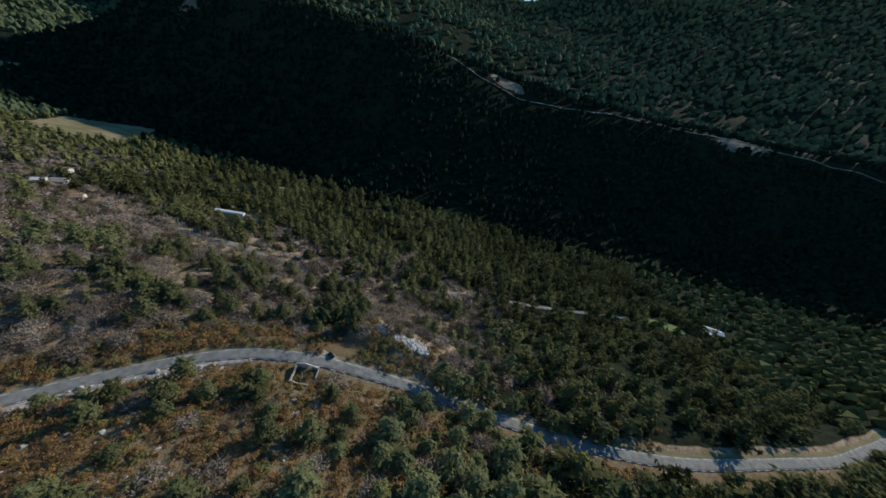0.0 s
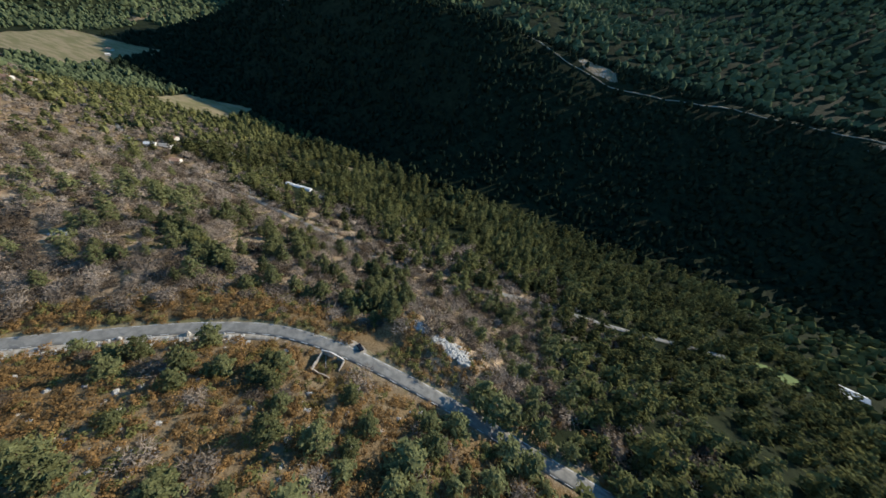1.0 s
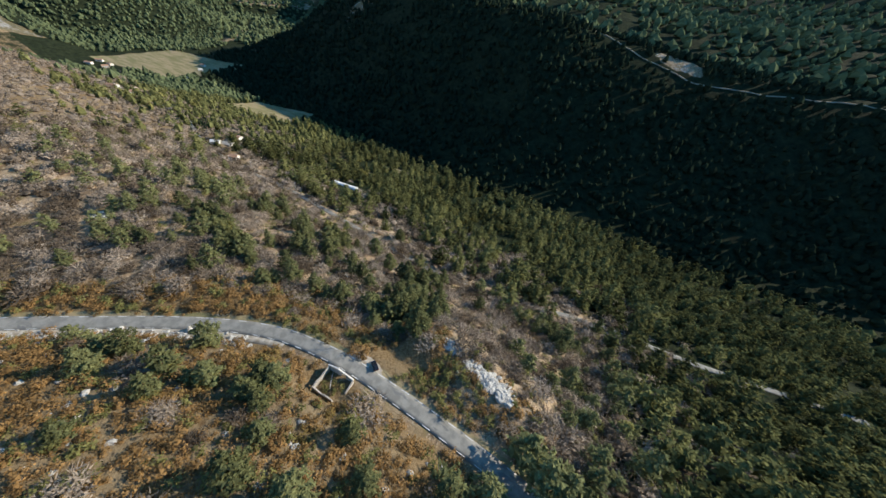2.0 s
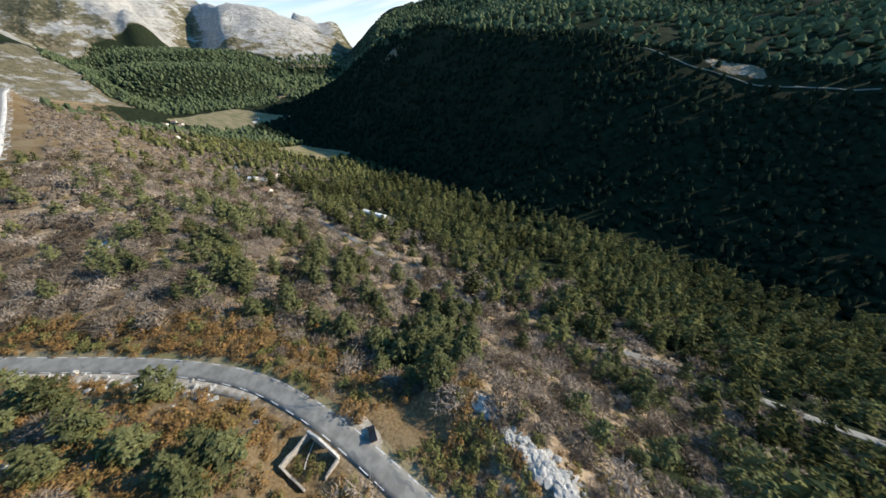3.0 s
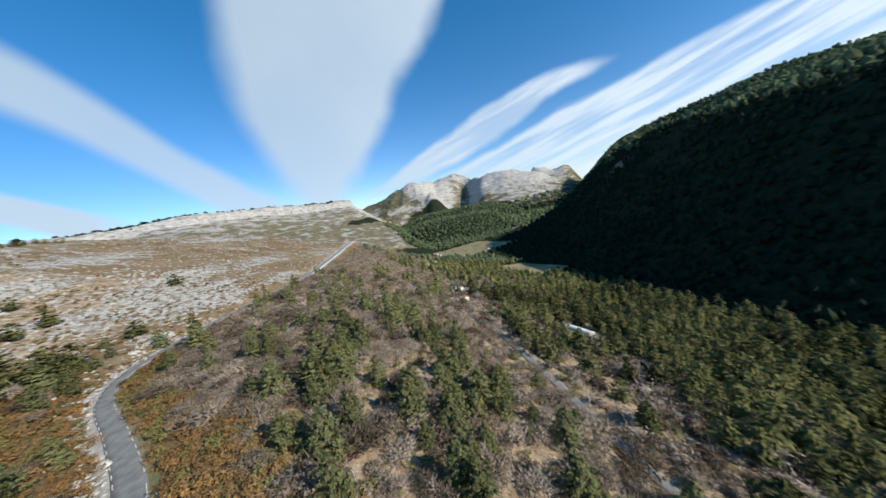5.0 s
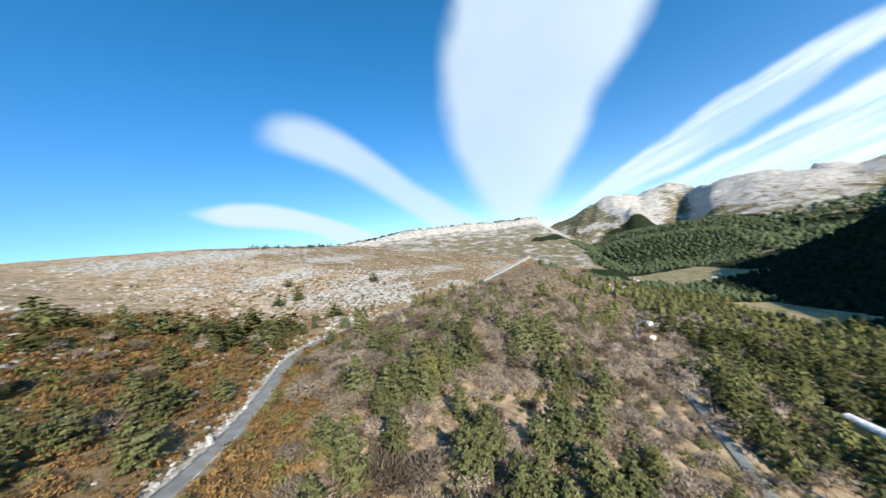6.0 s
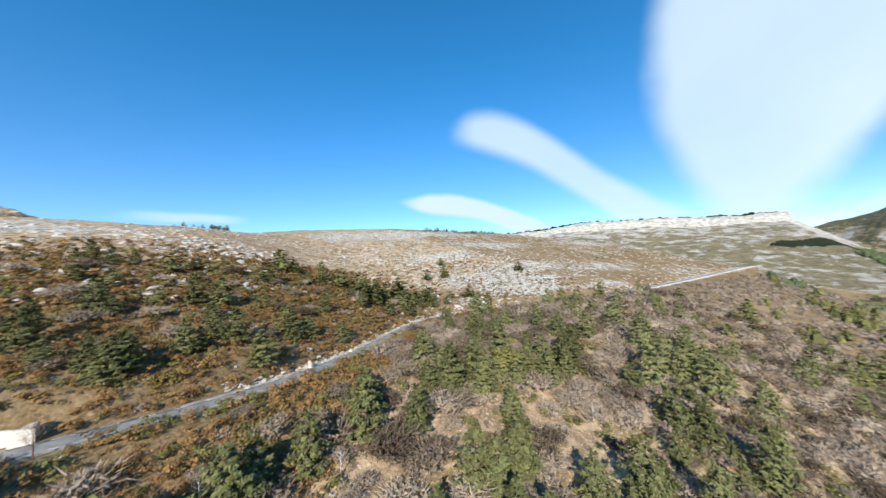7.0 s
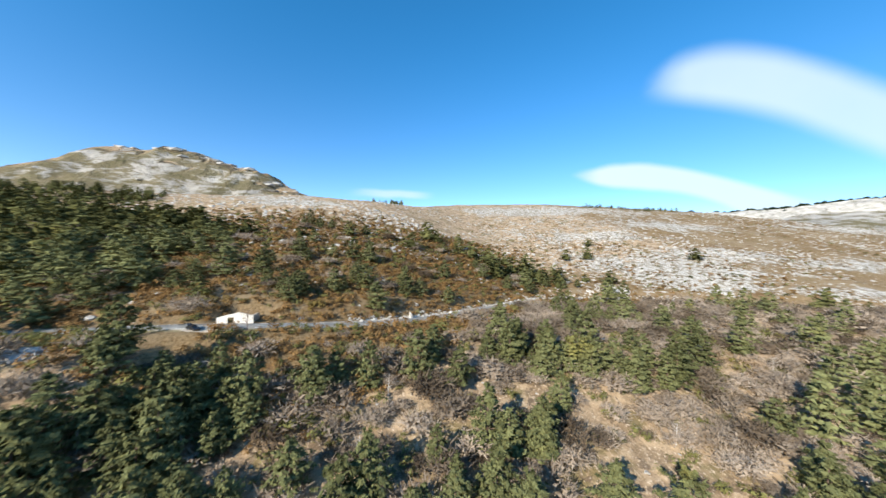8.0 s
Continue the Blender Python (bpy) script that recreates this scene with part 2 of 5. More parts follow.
def road_blend(x, y, z, line, half, reach, drop):
    """Bed a road into the land."""
    flat_x, flat_y = x.ravel(), y.ravel()
    box = (flat_x > line[:, 0].min() - 30) & (flat_x < line[:, 0].max() + 30) & (flat_y > line[:, 1].min() - 30) & (flat_y < line[:, 1].max() + 30)
    idx = np.nonzero(box)[0]
    zz = z.ravel().copy()
    for part_idx in np.array_split(idx, max(1, len(idx) // 20000)):
        dx = flat_x[part_idx, None] - line[None, :, 0]
        dy = flat_y[part_idx, None] - line[None, :, 1]
        dd = dx * dx + dy * dy
        k = dd.argmin(1)
        dist = np.sqrt(dd[np.arange(len(k)), k])
        w = 1 - step(dist, half, reach)
        zz[part_idx] = zz[part_idx] * (1 - w) + (line[k, 2] - drop) * w
    return zz.reshape(z.shape)


def ground(x, y):
    z = land(x, y)
    pad = 1 - step(np.maximum(np.abs(x - 58) / 7.0, np.abs(y - 4.6) / 5.6), 1.0, 1.7)
    z = z * (1 - pad) + 2.3 * pad
    z = road_blend(x, y, z, UPPER_ROAD, 6.6, 13.0, 0.24)
    return road_blend(x, y, z, LOWER_ROAD, 3.6, 9.0, 0.22)


def axis(lo, hi, stepsize, limit_lo, limit_hi, grow, grow_lo):
    core = list(np.arange(lo, hi, stepsize))
    s, v = stepsize, core[-1]
    while v < limit_hi:
        s *= grow
        v += s
        core.append(v)
    s, v = stepsize, core[0]
    while v > limit_lo:
        s *= grow_lo
        v -= s
        core.insert(0, v)
    return np.array(core)


GX = axis(-270, 300, 3.4, -4900, 4300, 1.03, 1.013)
GY = axis(-130, 190, 3.4, -3300, 4300, 1.022, 1.026)
GXX, GYY = np.meshgrid(GX, GY)
GZZ = ground(GXX, GYY)


def height(x, y):
    """The built sheet's height at places."""
    i = np.clip(np.searchsorted(GX, x) - 1, 0, len(GX) - 2)
    j = np.clip(np.searchsorted(GY, y) - 1, 0, len(GY) - 2)
    u = (x - GX[i]) / (GX[i + 1] - GX[i])
    v = (y - GY[j]) / (GY[j + 1] - GY[j])
    return (GZZ[j, i] * (1 - u) + GZZ[j, i + 1] * u) * (1 - v) + (GZZ[j + 1, i] * (1 - u) + GZZ[j + 1, i + 1] * u) * v

# ---- materials ----


class Nodes:
    """Short hand for building a material's nodes."""

    def __init__(self, name):
        self.mat = bpy.data.materials.new(name)
        self.mat.use_nodes = True
        self.tree = self.mat.node_tree
        self.tree.nodes.clear()
        self.out = self.tree.nodes.new("ShaderNodeOutputMaterial")

    def put(self, socket, value):
        if isinstance(value, bpy.types.NodeSocket):
            self.tree.links.new(value, socket)
        else:
            socket.default_value = value

    def coord(self):
        return self.tree.nodes.new("ShaderNodeNewGeometry").outputs["Position"]

    def local(self):
        return self.tree.nodes.new("ShaderNodeTexCoord").outputs["Object"]

    def noise(self, scale, detail=5.0, rough=0.6, vector=None, squash=None, distort=0.0):
        n = self.tree.nodes.new("ShaderNodeTexNoise")
        n.inputs["Scale"].default_value, n.inputs["Detail"].default_value = scale, detail
        n.inputs["Roughness"].default_value, n.inputs["Distortion"].default_value = rough, distort
        v = vector or self.coord()
        if squash:
            m = self.tree.nodes.new("ShaderNodeMapping")
            m.inputs["Scale"].default_value = squash
            self.put(m.inputs[0], v)
            v = m.outputs[0]
        self.put(n.inputs["Vector"], v)
        return n.outputs[0]

    def cells(self, scale, vector=None, feature="F1"):
        n = self.tree.nodes.new("ShaderNodeTexVoronoi")
        n.feature = feature
        n.inputs["Scale"].default_value = scale
        self.put(n.inputs["Vector"], vector or self.coord())
        return n.outputs["Distance"]

    def math(self, op, *args, clamp=False):
        n = self.tree.nodes.new("ShaderNodeMath")
        n.operation, n.use_clamp = op, clamp
        for i, v in enumerate(args):
            self.put(n.inputs[i], v)
        return n.outputs[0]

    def ramp(self, value, low, high, a=0.0, b=1.0):
        n = self.tree.nodes.new("ShaderNodeMapRange")
        n.interpolation_type = "SMOOTHSTEP"
        for i, v in enumerate((value, low, high, a, b)):
            self.put(n.inputs[i], v)
        return n.outputs[0]

    def mix(self, factor, a, b, mode="MIX"):
        n = self.tree.nodes.new("ShaderNodeMix")
        n.data_type, n.blend_type = "RGBA", mode
        for i, v in ((0, factor), (6, a), (7, b)):
            if isinstance(v, tuple) and len(v) == 3:
                v = (*v, 1.0)
            self.put(n.inputs[i], v)
        return n.outputs[2]

    def attr(self, name):
        n = self.tree.nodes.new("ShaderNodeAttribute")
        n.attribute_name = name
        return n.outputs["Fac"]

    def island(self):
        return self.tree.nodes.new("ShaderNodeNewGeometry").outputs["Random Per Island"]

    def each(self):
        return self.tree.nodes.new("ShaderNodeObjectInfo").outputs["Random"]

    def bump(self, value, distance, strength=1.0):
        n = self.tree.nodes.new("ShaderNodeBump")
        n.inputs["Distance"].default_value, n.inputs["Strength"].default_value = distance, strength
        self.put(n.inputs["Height"], value)
        return n.outputs[0]

    def finish(self, colour, roughness=0.9, normal=None, metal=0.0, specular=0.3, translucent=0.0, emission=None):
        p = self.tree.nodes.new("ShaderNodeBsdfPrincipled")
        if isinstance(colour, tuple) and len(colour) == 3:
            colour = (*colour, 1.0)
        self.put(p.inputs["Base Color"], colour)
        self.put(p.inputs["Roughness"], roughness)
        p.inputs["Metallic"].default_value = metal
        p.inputs["Specular IOR Level"].default_value = specular
        if normal is not None:
            self.put(p.inputs["Normal"], normal)
        shader = p.outputs[0]
        if translucent:
            tl = self.tree.nodes.new("ShaderNodeBsdfTranslucent")
            self.put(tl.inputs[0], colour)
            m = self.tree.nodes.new("ShaderNodeMixShader")
            m.inputs[0].default_value = translucent
            self.put(m.inputs[1], shader)
            self.put(m.inputs[2], tl.outputs[0])
            shader = m.outputs[0]
        self.tree.links.new(shader, self.out.inputs[0])
        return self.mat


def foliage(name, dark, light, odd, odd_share, translucent=0.25, grain=0.45):
    """Leaves: every clump its own shade, every tree its own tone."""
    n = Nodes(name)
    tone = n.math("ADD", n.attr("tone"), n.math("MULTIPLY", n.each(), 0.6), clamp=True)
    c = n.mix(n.math("ADD", n.math("MULTIPLY", n.island(), grain), n.math("MULTIPLY", tone, 1 - grain), clamp=True), dark, light)
    c = n.mix(n.math("MULTIPLY", n.ramp(n.noise(0.045, 3), 0.60, 0.70), odd_share), c, odd)
    return n.finish(c, 1.0, specular=0.0, translucent=translucent)


# the pines' near-black dark ends stand in for deep shade inside the crowns
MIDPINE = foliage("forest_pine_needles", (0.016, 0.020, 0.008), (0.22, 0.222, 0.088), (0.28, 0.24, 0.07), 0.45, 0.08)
PINE = foliage("pine_needles", (0.015, 0.019, 0.008), (0.235, 0.245, 0.108), (0.34, 0.30, 0.085), 0.5, 0.08)
# pine needles with the far slope's shade put into a near-black colour
SHADEPINE = foliage("shade_darkened_needles", (0.006, 0.011, 0.008), (0.030, 0.042, 0.024), (0.04, 0.05, 0.02), 0.3, 0.03)
RUST = foliage("rusty_scrub_leaves", (0.035, 0.023, 0.011), (0.36, 0.215, 0.088), (0.21, 0.165, 0.055), 0.8, 0.1)
OLIVE = foliage("olive_bush_leaves", (0.03, 0.033, 0.011), (0.235, 0.225, 0.082), (0.26, 0.20, 0.06), 0.5, 0.1)
# paler and bluer than the other pines: distance haze is put into the colour
HAZEPINE = foliage("hazed_forest_needles", (0.03, 0.046, 0.028), (0.14, 0.17, 0.085), (0.15, 0.17, 0.07), 0.3, 0.06)
TWIG = foliage("grey_twigs", (0.10, 0.075, 0.052), (0.42, 0.345, 0.27), (0.40, 0.28, 0.165), 0.6, 0.12, 0.05)


def bark_material():
    n = Nodes("pine_bark")
    c = n.mix(n.noise(3.0, 4, vector=n.local(), squash=(1, 1, 0.25)), (0.07, 0.05, 0.04), (0.22, 0.15, 0.11))
    return n.finish(c, 0.95, n.bump(n.noise(9.0, 3, vector=n.local()), 0.03))


BARK = bark_material()


def land_material():
    n = Nodes("hillside_ground")
    broad, mid, small = n.noise(0.02, 6, 0.65), n.noise(0.16, 6, 0.65), n.noise(1.1, 5, 0.7)
    soil = n.mix(n.ramp(mid, 0.35, 0.65), (0.24, 0.17, 0.105), (0.48, 0.36, 0.235))
    soil = n.mix(n.ramp(n.noise(0.07, 5, 0.7), 0.5, 0.62), soil, (0.21, 0.165, 0.085))
    soil = n.mix(n.ramp(n.noise(0.26, 5, 0.7), 0.54, 0.62), soil, (0.17, 0.125, 0.085))
    soil = n.mix(n.ramp(small, 0.54, 0.68), soil, (0.60, 0.49, 0.37))
    heath = n.mix(n.ramp(small, 0.35, 0.65), (0.12, 0.08, 0.04), (0.27, 0.19, 0.102))
    heath = n.mix(n.ramp(broad, 0.48, 0.62), heath, (0.25, 0.19, 0.115))
    heath = n.mix(n.ramp(n.noise(0.045, 6, 0.7), 0.56, 0.66), heath, (0.15, 0.095, 0.048))
    c = n.mix(n.ramp(n.math("ADD", n.attr("heath"), n.math("MULTIPLY", n.math("SUBTRACT", mid, 0.5), 1.2)), 0.3, 0.7), soil, heath)
    # woodland green; shade is put into the colour so grazing sun leaves no streaks
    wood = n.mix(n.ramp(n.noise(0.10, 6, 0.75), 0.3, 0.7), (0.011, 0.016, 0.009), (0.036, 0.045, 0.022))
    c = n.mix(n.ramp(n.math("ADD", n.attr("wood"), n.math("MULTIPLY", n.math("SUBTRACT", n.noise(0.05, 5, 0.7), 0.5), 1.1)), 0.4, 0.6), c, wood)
    field = n.mix(n.ramp(n.noise(0.03, 6, 0.7, squash=(0.5, 2.2, 1)), 0.38, 0.62), (0.34, 0.275, 0.165), (0.21, 0.195, 0.095))
    c = n.mix(n.ramp(n.math("ADD", n.attr("field"), n.math("MULTIPLY", n.math("SUBTRACT", mid, 0.5), 0.3)), 0.42, 0.58), c, field)
    stone = n.mix(n.ramp(n.noise(0.5, 6, 0.75, squash=(1, 1, 3)), 0.3, 0.7), (0.36, 0.345, 0.315), (0.64, 0.615, 0.57))
    stone = n.mix(n.ramp(n.noise(0.2, 8, 0.78), 0.47, 0.56), stone, (0.20, 0.165, 0.11))
    stone = n.mix(n.ramp(n.cells(0.35, feature="DISTANCE_TO_EDGE"), 0.0, 0.12, 0.55, 0.0), stone, (0.20, 0.18, 0.13))
    bare = n.math("ADD", n.attr("stone"), n.math("MULTIPLY", n.math("SUBTRACT", n.noise(0.06, 8, 0.72, distort=0.5, squash=(1, 0.42, 1)), 0.5), 1.7))
    bare = n.math("ADD", bare, n.math("MULTIPLY", n.math("SUBTRACT", n.noise(0.6, 4, 0.7), 0.5), 0.5))
    bare = n.math("ADD", bare, n.math("MULTIPLY", n.math("SUBTRACT", n.noise(0.19, 6, 0.7, squash=(1, 0.6, 1)), 0.5), 1.1))
    c = n.mix(n.ramp(bare, 0.47, 0.54), c, stone)
    turf = n.mix(n.ramp(n.noise(0.03, 6, 0.7), 0.35, 0.65), (0.135, 0.128, 0.066), (0.23, 0.205, 0.125))
    c = n.mix(n.math("MULTIPLY", n.ramp(n.attr("crag"), 0.15, 0.45), 0.8), c, turf)
    crag = n.math("ADD", n.attr("crag"), n.math("MULTIPLY", n.math("SUBTRACT", n.noise(0.022, 10, 0.76, distort=0.4, squash=(0.7, 0.7, 2.0)), 0.5), 1.7))
    limestone = n.mix(n.ramp(n.noise(0.02, 8, 0.7, squash=(1, 1, 2.5)), 0.3, 0.7), (0.33, 0.31, 0.275), (0.60, 0.57, 0.515))
    c = n.mix(n.ramp(crag, 0.43, 0.57), c, limestone)
    relief = n.math("ADD", n.math("MULTIPLY", small, 0.35), n.math("MULTIPLY", mid, 1.2))
    cragged = n.math("MULTIPLY", n.math("MULTIPLY", n.ramp(n.attr("crag"), 0.1, 0.4), n.noise(0.016, 9, 0.72, distort=0.4)), 32.0)
    return n.finish(c, 0.95, n.bump(n.math("ADD", relief, cragged), 0.8), specular=0.04)


LAND = land_material()


def asphalt_material():
    n = Nodes("worn_asphalt")
    c = n.mix(n.ramp(n.noise(0.35, 5), 0.35, 0.65), (0.21, 0.205, 0.185), (0.305, 0.296, 0.265))
    c = n.mix(n.ramp(n.noise(0.12, 3, squash=(1, 3, 1)), 0.6, 0.66), c, (0.18, 0.18, 0.172))
    return n.finish(c, 0.85, n.bump(n.noise(30, 2), 0.01), specular=0.3)


def plain(name, a, b, scale, roughness=0.85, depth=0.02, metal=0.0, specular=0.3):
    n = Nodes(name)
    v = n.local()
    f = n.noise(scale, 6, 0.65, vector=v)
    c = n.mix(n.ramp(f, 0.32, 0.68), a, b)
    c = n.mix(n.math("MULTIPLY", n.each(), 0.25), c, a)
    return n.finish(c, roughness, n.bump(n.noise(scale * 4, 4, vector=v), depth), metal, specular)


ASPHALT = asphalt_material()
PAINT = plain("road_paint", (0.62, 0.62, 0.60), (0.82, 0.82, 0.80), 3.0)
GRAVEL = plain("pale_gravel", (0.33, 0.28, 0.21), (0.62, 0.56, 0.47), 0.55, 0.95, 0.04)
ROCK = plain("white_limestone", (0.31, 0.295, 0.265), (0.66, 0.64, 0.595), 1.6, 0.9, 0.15)
PLASTER = plain("white_plaster", (0.62, 0.58, 0.51), (0.82, 0.79, 0.73), 1.2, 0.9, 0.02)
RUBBLE = plain("rubble_masonry", (0.30, 0.27, 0.23), (0.56, 0.52, 0.46), 2.2, 0.95, 0.06)
WOOD = plain("weathered_wood", (0.10, 0.065, 0.04), (0.20, 0.14, 0.09), 4.0, 0.85, 0.01)
POLE = plain("grey_pole_timber", (0.52, 0.49, 0.45), (0.70, 0.67, 0.62), 3.0, 0.85, 0.01)
SHEET = plain("white_polythene", (0.72, 0.72, 0.72), (0.86, 0.86, 0.85), 0.6, 0.5, 0.01, 0.0, 0.5)
TILE = plain("terracotta_tiles", (0.36, 0.20, 0.13), (0.52, 0.33, 0.22), 1.5, 0.85, 0.03)
PAINTED = plain("dark_car_paint", (0.012, 0.013, 0.016), (0.02, 0.021, 0.025), 1.0, 0.25, 0.0, 0.0, 0.6)
GLASS = plain("dark_glass", (0.010, 0.012, 0.014), (0.016, 0.018, 0.02), 1.0, 0.08, 0.0, 0.0, 0.8)
RUBBER = plain("black_rubber", (0.02, 0.02, 0.02), (0.035, 0.035, 0.035), 5.0, 0.9, 0.0)
STEEL = plain("dull_steel", (0.35, 0.35, 0.36), (0.5, 0.5, 0.5), 4.0, 0.4, 0.0, 1.0)
REDLAMP = plain("red_lamp_glass", (0.30, 0.015, 0.012), (0.42, 0.02, 0.016), 4.0, 0.2, 0.0)
LAWN = plain("mown_lawn", (0.10, 0.15, 0.045), (0.17, 0.23, 0.07), 0.4, 0.95, 0.03)
WATER = plain("pool_water", (0.03, 0.16, 0.22), (0.05, 0.22, 0.30), 0.5, 0.08, 0.01, 0.0, 0.5)

# ---- mesh helpers ----


def mesh_of(name, verts, faces, material, smooth=False, **attributes):
    """A mesh from arrays; faces is an array of triangles or quads."""
    verts, faces = np.asarray(verts, np.float32), np.asarray(faces, np.int32)
    me = bpy.data.meshes.new(name)
    me.vertices.add(len(verts))
    me.vertices.foreach_set("co", verts.ravel())
    me.loops.add(faces.size)
    me.loops.foreach_set("vertex_index", faces.ravel())
    me.polygons.add(len(faces))
    k = faces.shape[1]
    me.polygons.foreach_set("loop_start", np.arange(0, faces.size, k, dtype=np.int32))
    me.polygons.foreach_set("use_smooth", np.full(len(faces), smooth))
    for key, values in attributes.items():
        me.attributes.new(key, "FLOAT", "POINT").data.foreach_set("value", np.asarray(values, np.float32))
    me.materials.append(material)
    me.update(calc_edges=True)
    me.validate()
    return me


def part(name, bm, material, parent=None, label=""):
    """Links a bmesh, or a ready mesh, as one object under a thing or a part."""
    if isinstance(bm, bpy.types.Mesh):
        me = bm
    else:
        me = bpy.data.meshes.new(name)
        bmesh.ops.recalc_face_normals(bm, faces=bm.faces)
        bm.to_mesh(me)
        bm.free()
        me.materials.append(material)
    ob = new(name, me)
    ob.parent = parent
    if label:
        ob["label"] = label
    return ob


def anchor(name, m, label, category, group=""):
    ob = new(name)
    ob.empty_display_size = 0.5
    ob.matrix_world = m
    return tagged(ob, label, category, group)


def box(bm, sx, sy, sz, m=None, bevel=0.0):
    """Adds a box standing on z = 0 of m, with bevelled edges."""
    made = bmesh.ops.create_cube(bm, size=1.0, matrix=(m or Matrix()) @ Matrix.Translation((0, 0, sz / 2)) @ Matrix.Diagonal((sx, sy, sz, 1)))
    if bevel:
        edges = {e for v in made["verts"] for e in v.link_edges}
        bmesh.ops.bevel(bm, geom=list(edges), offset=bevel, segments=1, affect="EDGES")
    return bm


def tube(bm, points, radii, sides=7):
    """A tapered tube along points."""
    rings = []
    for i, p in enumerate(points):
        p = Vector(p)
        ahead = (Vector(points[min(i + 1, len(points) - 1)]) - Vector(points[max(i - 1, 0)])).normalized()
        side = ahead.cross(Vector((0.31, 0.95, 0.07))).normalized()
        up = ahead.cross(side)
        rings.append([bm.verts.new(p + (side * math.cos(a) + up * math.sin(a)) * radii[i]) for a in np.arange(sides) * 2 * math.pi / sides])
    for r, s in zip(rings, rings[1:]):
        for i in range(sides):
            bm.faces.new((r[i], r[(i + 1) % sides], s[(i + 1) % sides], s[i]))
    bm.faces.new(rings[0][::-1])
    bm.faces.new(rings[-1])
    return bm


def stone_mesh(name, seed, flat=0.7):
    """An angular boulder of radius about 1."""
    r = random.Random(seed)
    bm = bmesh.new()
    bmesh.ops.create_icosphere(bm, subdivisions=2, radius=1.0)
    cuts = [Vector((r.uniform(-1, 1), r.uniform(-1, 1), r.uniform(-0.6, 1))).normalized() for _ in range(9)]
    depth = [r.uniform(0.55, 0.85) for _ in cuts]
    for v in bm.verts:
        for c, d in zip(cuts, depth):
            over = v.co.dot(c) - d
            if over > 0:
                v.co -= c * over * 0.95
        v.co *= 1 + r.uniform(-0.06, 0.06)
        v.co.z *= flat
    me = bpy.data.meshes.new(name)
    bm.to_mesh(me)
    bm.free()
    me.materials.append(ROCK)
    return me


def arrays_of(me):
    v = np.empty(len(me.vertices) * 3, np.float32)
    me.vertices.foreach_get("co", v)
    me.calc_loop_triangles()
    f = np.empty(len(me.loop_triangles) * 3, np.int32)
    me.loop_triangles.foreach_get("vertices", f)
    return v.reshape(-1, 3), f.reshape(-1, 3)


def scatter(name, templates, places, material, label, category):
    """Many alike plants or stones as one mesh. places: rows of x, y, z, turn, width, height, tone."""
    places = np.asarray(places, np.float32)
    if len(places) == 0:
        return None
    kinds = np.arange(len(places)) % len(templates)
    vs, fs, ts, start = [], [], [], 0
    for k, (tv, tf) in enumerate(templates):
        p = places[kinds == k]
        if len(p) == 0:
            continue
        c, s = np.cos(p[:, 3])[:, None], np.sin(p[:, 3])[:, None]
        x = (tv[None, :, 0] * c - tv[None, :, 1] * s) * p[:, 4, None] + p[:, 0, None]
        y = (tv[None, :, 0] * s + tv[None, :, 1] * c) * p[:, 4, None] + p[:, 1, None]
        z = tv[None, :, 2] * p[:, 5, None] + p[:, 2, None]
        vs.append(np.stack([x, y, z], -1).reshape(-1, 3))
        fs.append((tf[None] + (np.arange(len(p)) * len(tv))[:, None, None] + start).reshape(-1, 3))
        ts.append(np.repeat(p[:, 6], len(tv)))
        start += len(p) * len(tv)
    ob = new(name, mesh_of(name, np.vstack(vs), np.vstack(fs), material, tone=np.concatenate(ts)))
    return tagged(ob, label, category, kind="stuff")


# ---- the land ----


def distance_to(x, y, line):
    flat = np.stack([np.ravel(x), np.ravel(y)], -1)
    out_d = np.empty(len(flat))
    for k in range(0, len(flat), 20000):
        q = flat[k:k + 20000]
        out_d[k:k + 20000] = np.sqrt(((q[:, None, :] - line[None, ::2, :2]) ** 2).sum(-1).min(1))
    return out_d.reshape(np.shape(x))


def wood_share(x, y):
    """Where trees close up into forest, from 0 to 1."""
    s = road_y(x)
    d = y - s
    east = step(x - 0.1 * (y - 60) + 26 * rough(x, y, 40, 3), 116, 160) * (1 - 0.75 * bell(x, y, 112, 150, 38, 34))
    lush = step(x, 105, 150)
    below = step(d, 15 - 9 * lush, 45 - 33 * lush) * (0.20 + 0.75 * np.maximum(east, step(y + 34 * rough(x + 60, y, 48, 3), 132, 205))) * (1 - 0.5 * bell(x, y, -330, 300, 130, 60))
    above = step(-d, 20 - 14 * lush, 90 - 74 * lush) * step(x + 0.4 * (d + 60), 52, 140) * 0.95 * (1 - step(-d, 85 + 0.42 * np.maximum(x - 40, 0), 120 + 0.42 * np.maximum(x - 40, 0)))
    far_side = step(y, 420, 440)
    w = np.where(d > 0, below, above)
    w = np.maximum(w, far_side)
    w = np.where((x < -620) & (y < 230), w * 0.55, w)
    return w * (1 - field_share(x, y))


def field_share(x, y):
    def plot(cx, cy, w, h, turn):
        c, t = math.cos(radians(turn)), math.sin(radians(turn))
        u, v = (x - cx) * c + (y - cy) * t, -(x - cx) * t + (y - cy) * c
        return step(0.5 - np.maximum(np.abs(u) / w, np.abs(v) / h), -0.03, 0.03)
    f = np.maximum(plot(-553, 405, 140, 112, 20), plot(-1052, 472, 270, 235, 15))
    f = np.maximum(f, 0.8 * plot(-190, 362, 60, 22, 20))
    return f


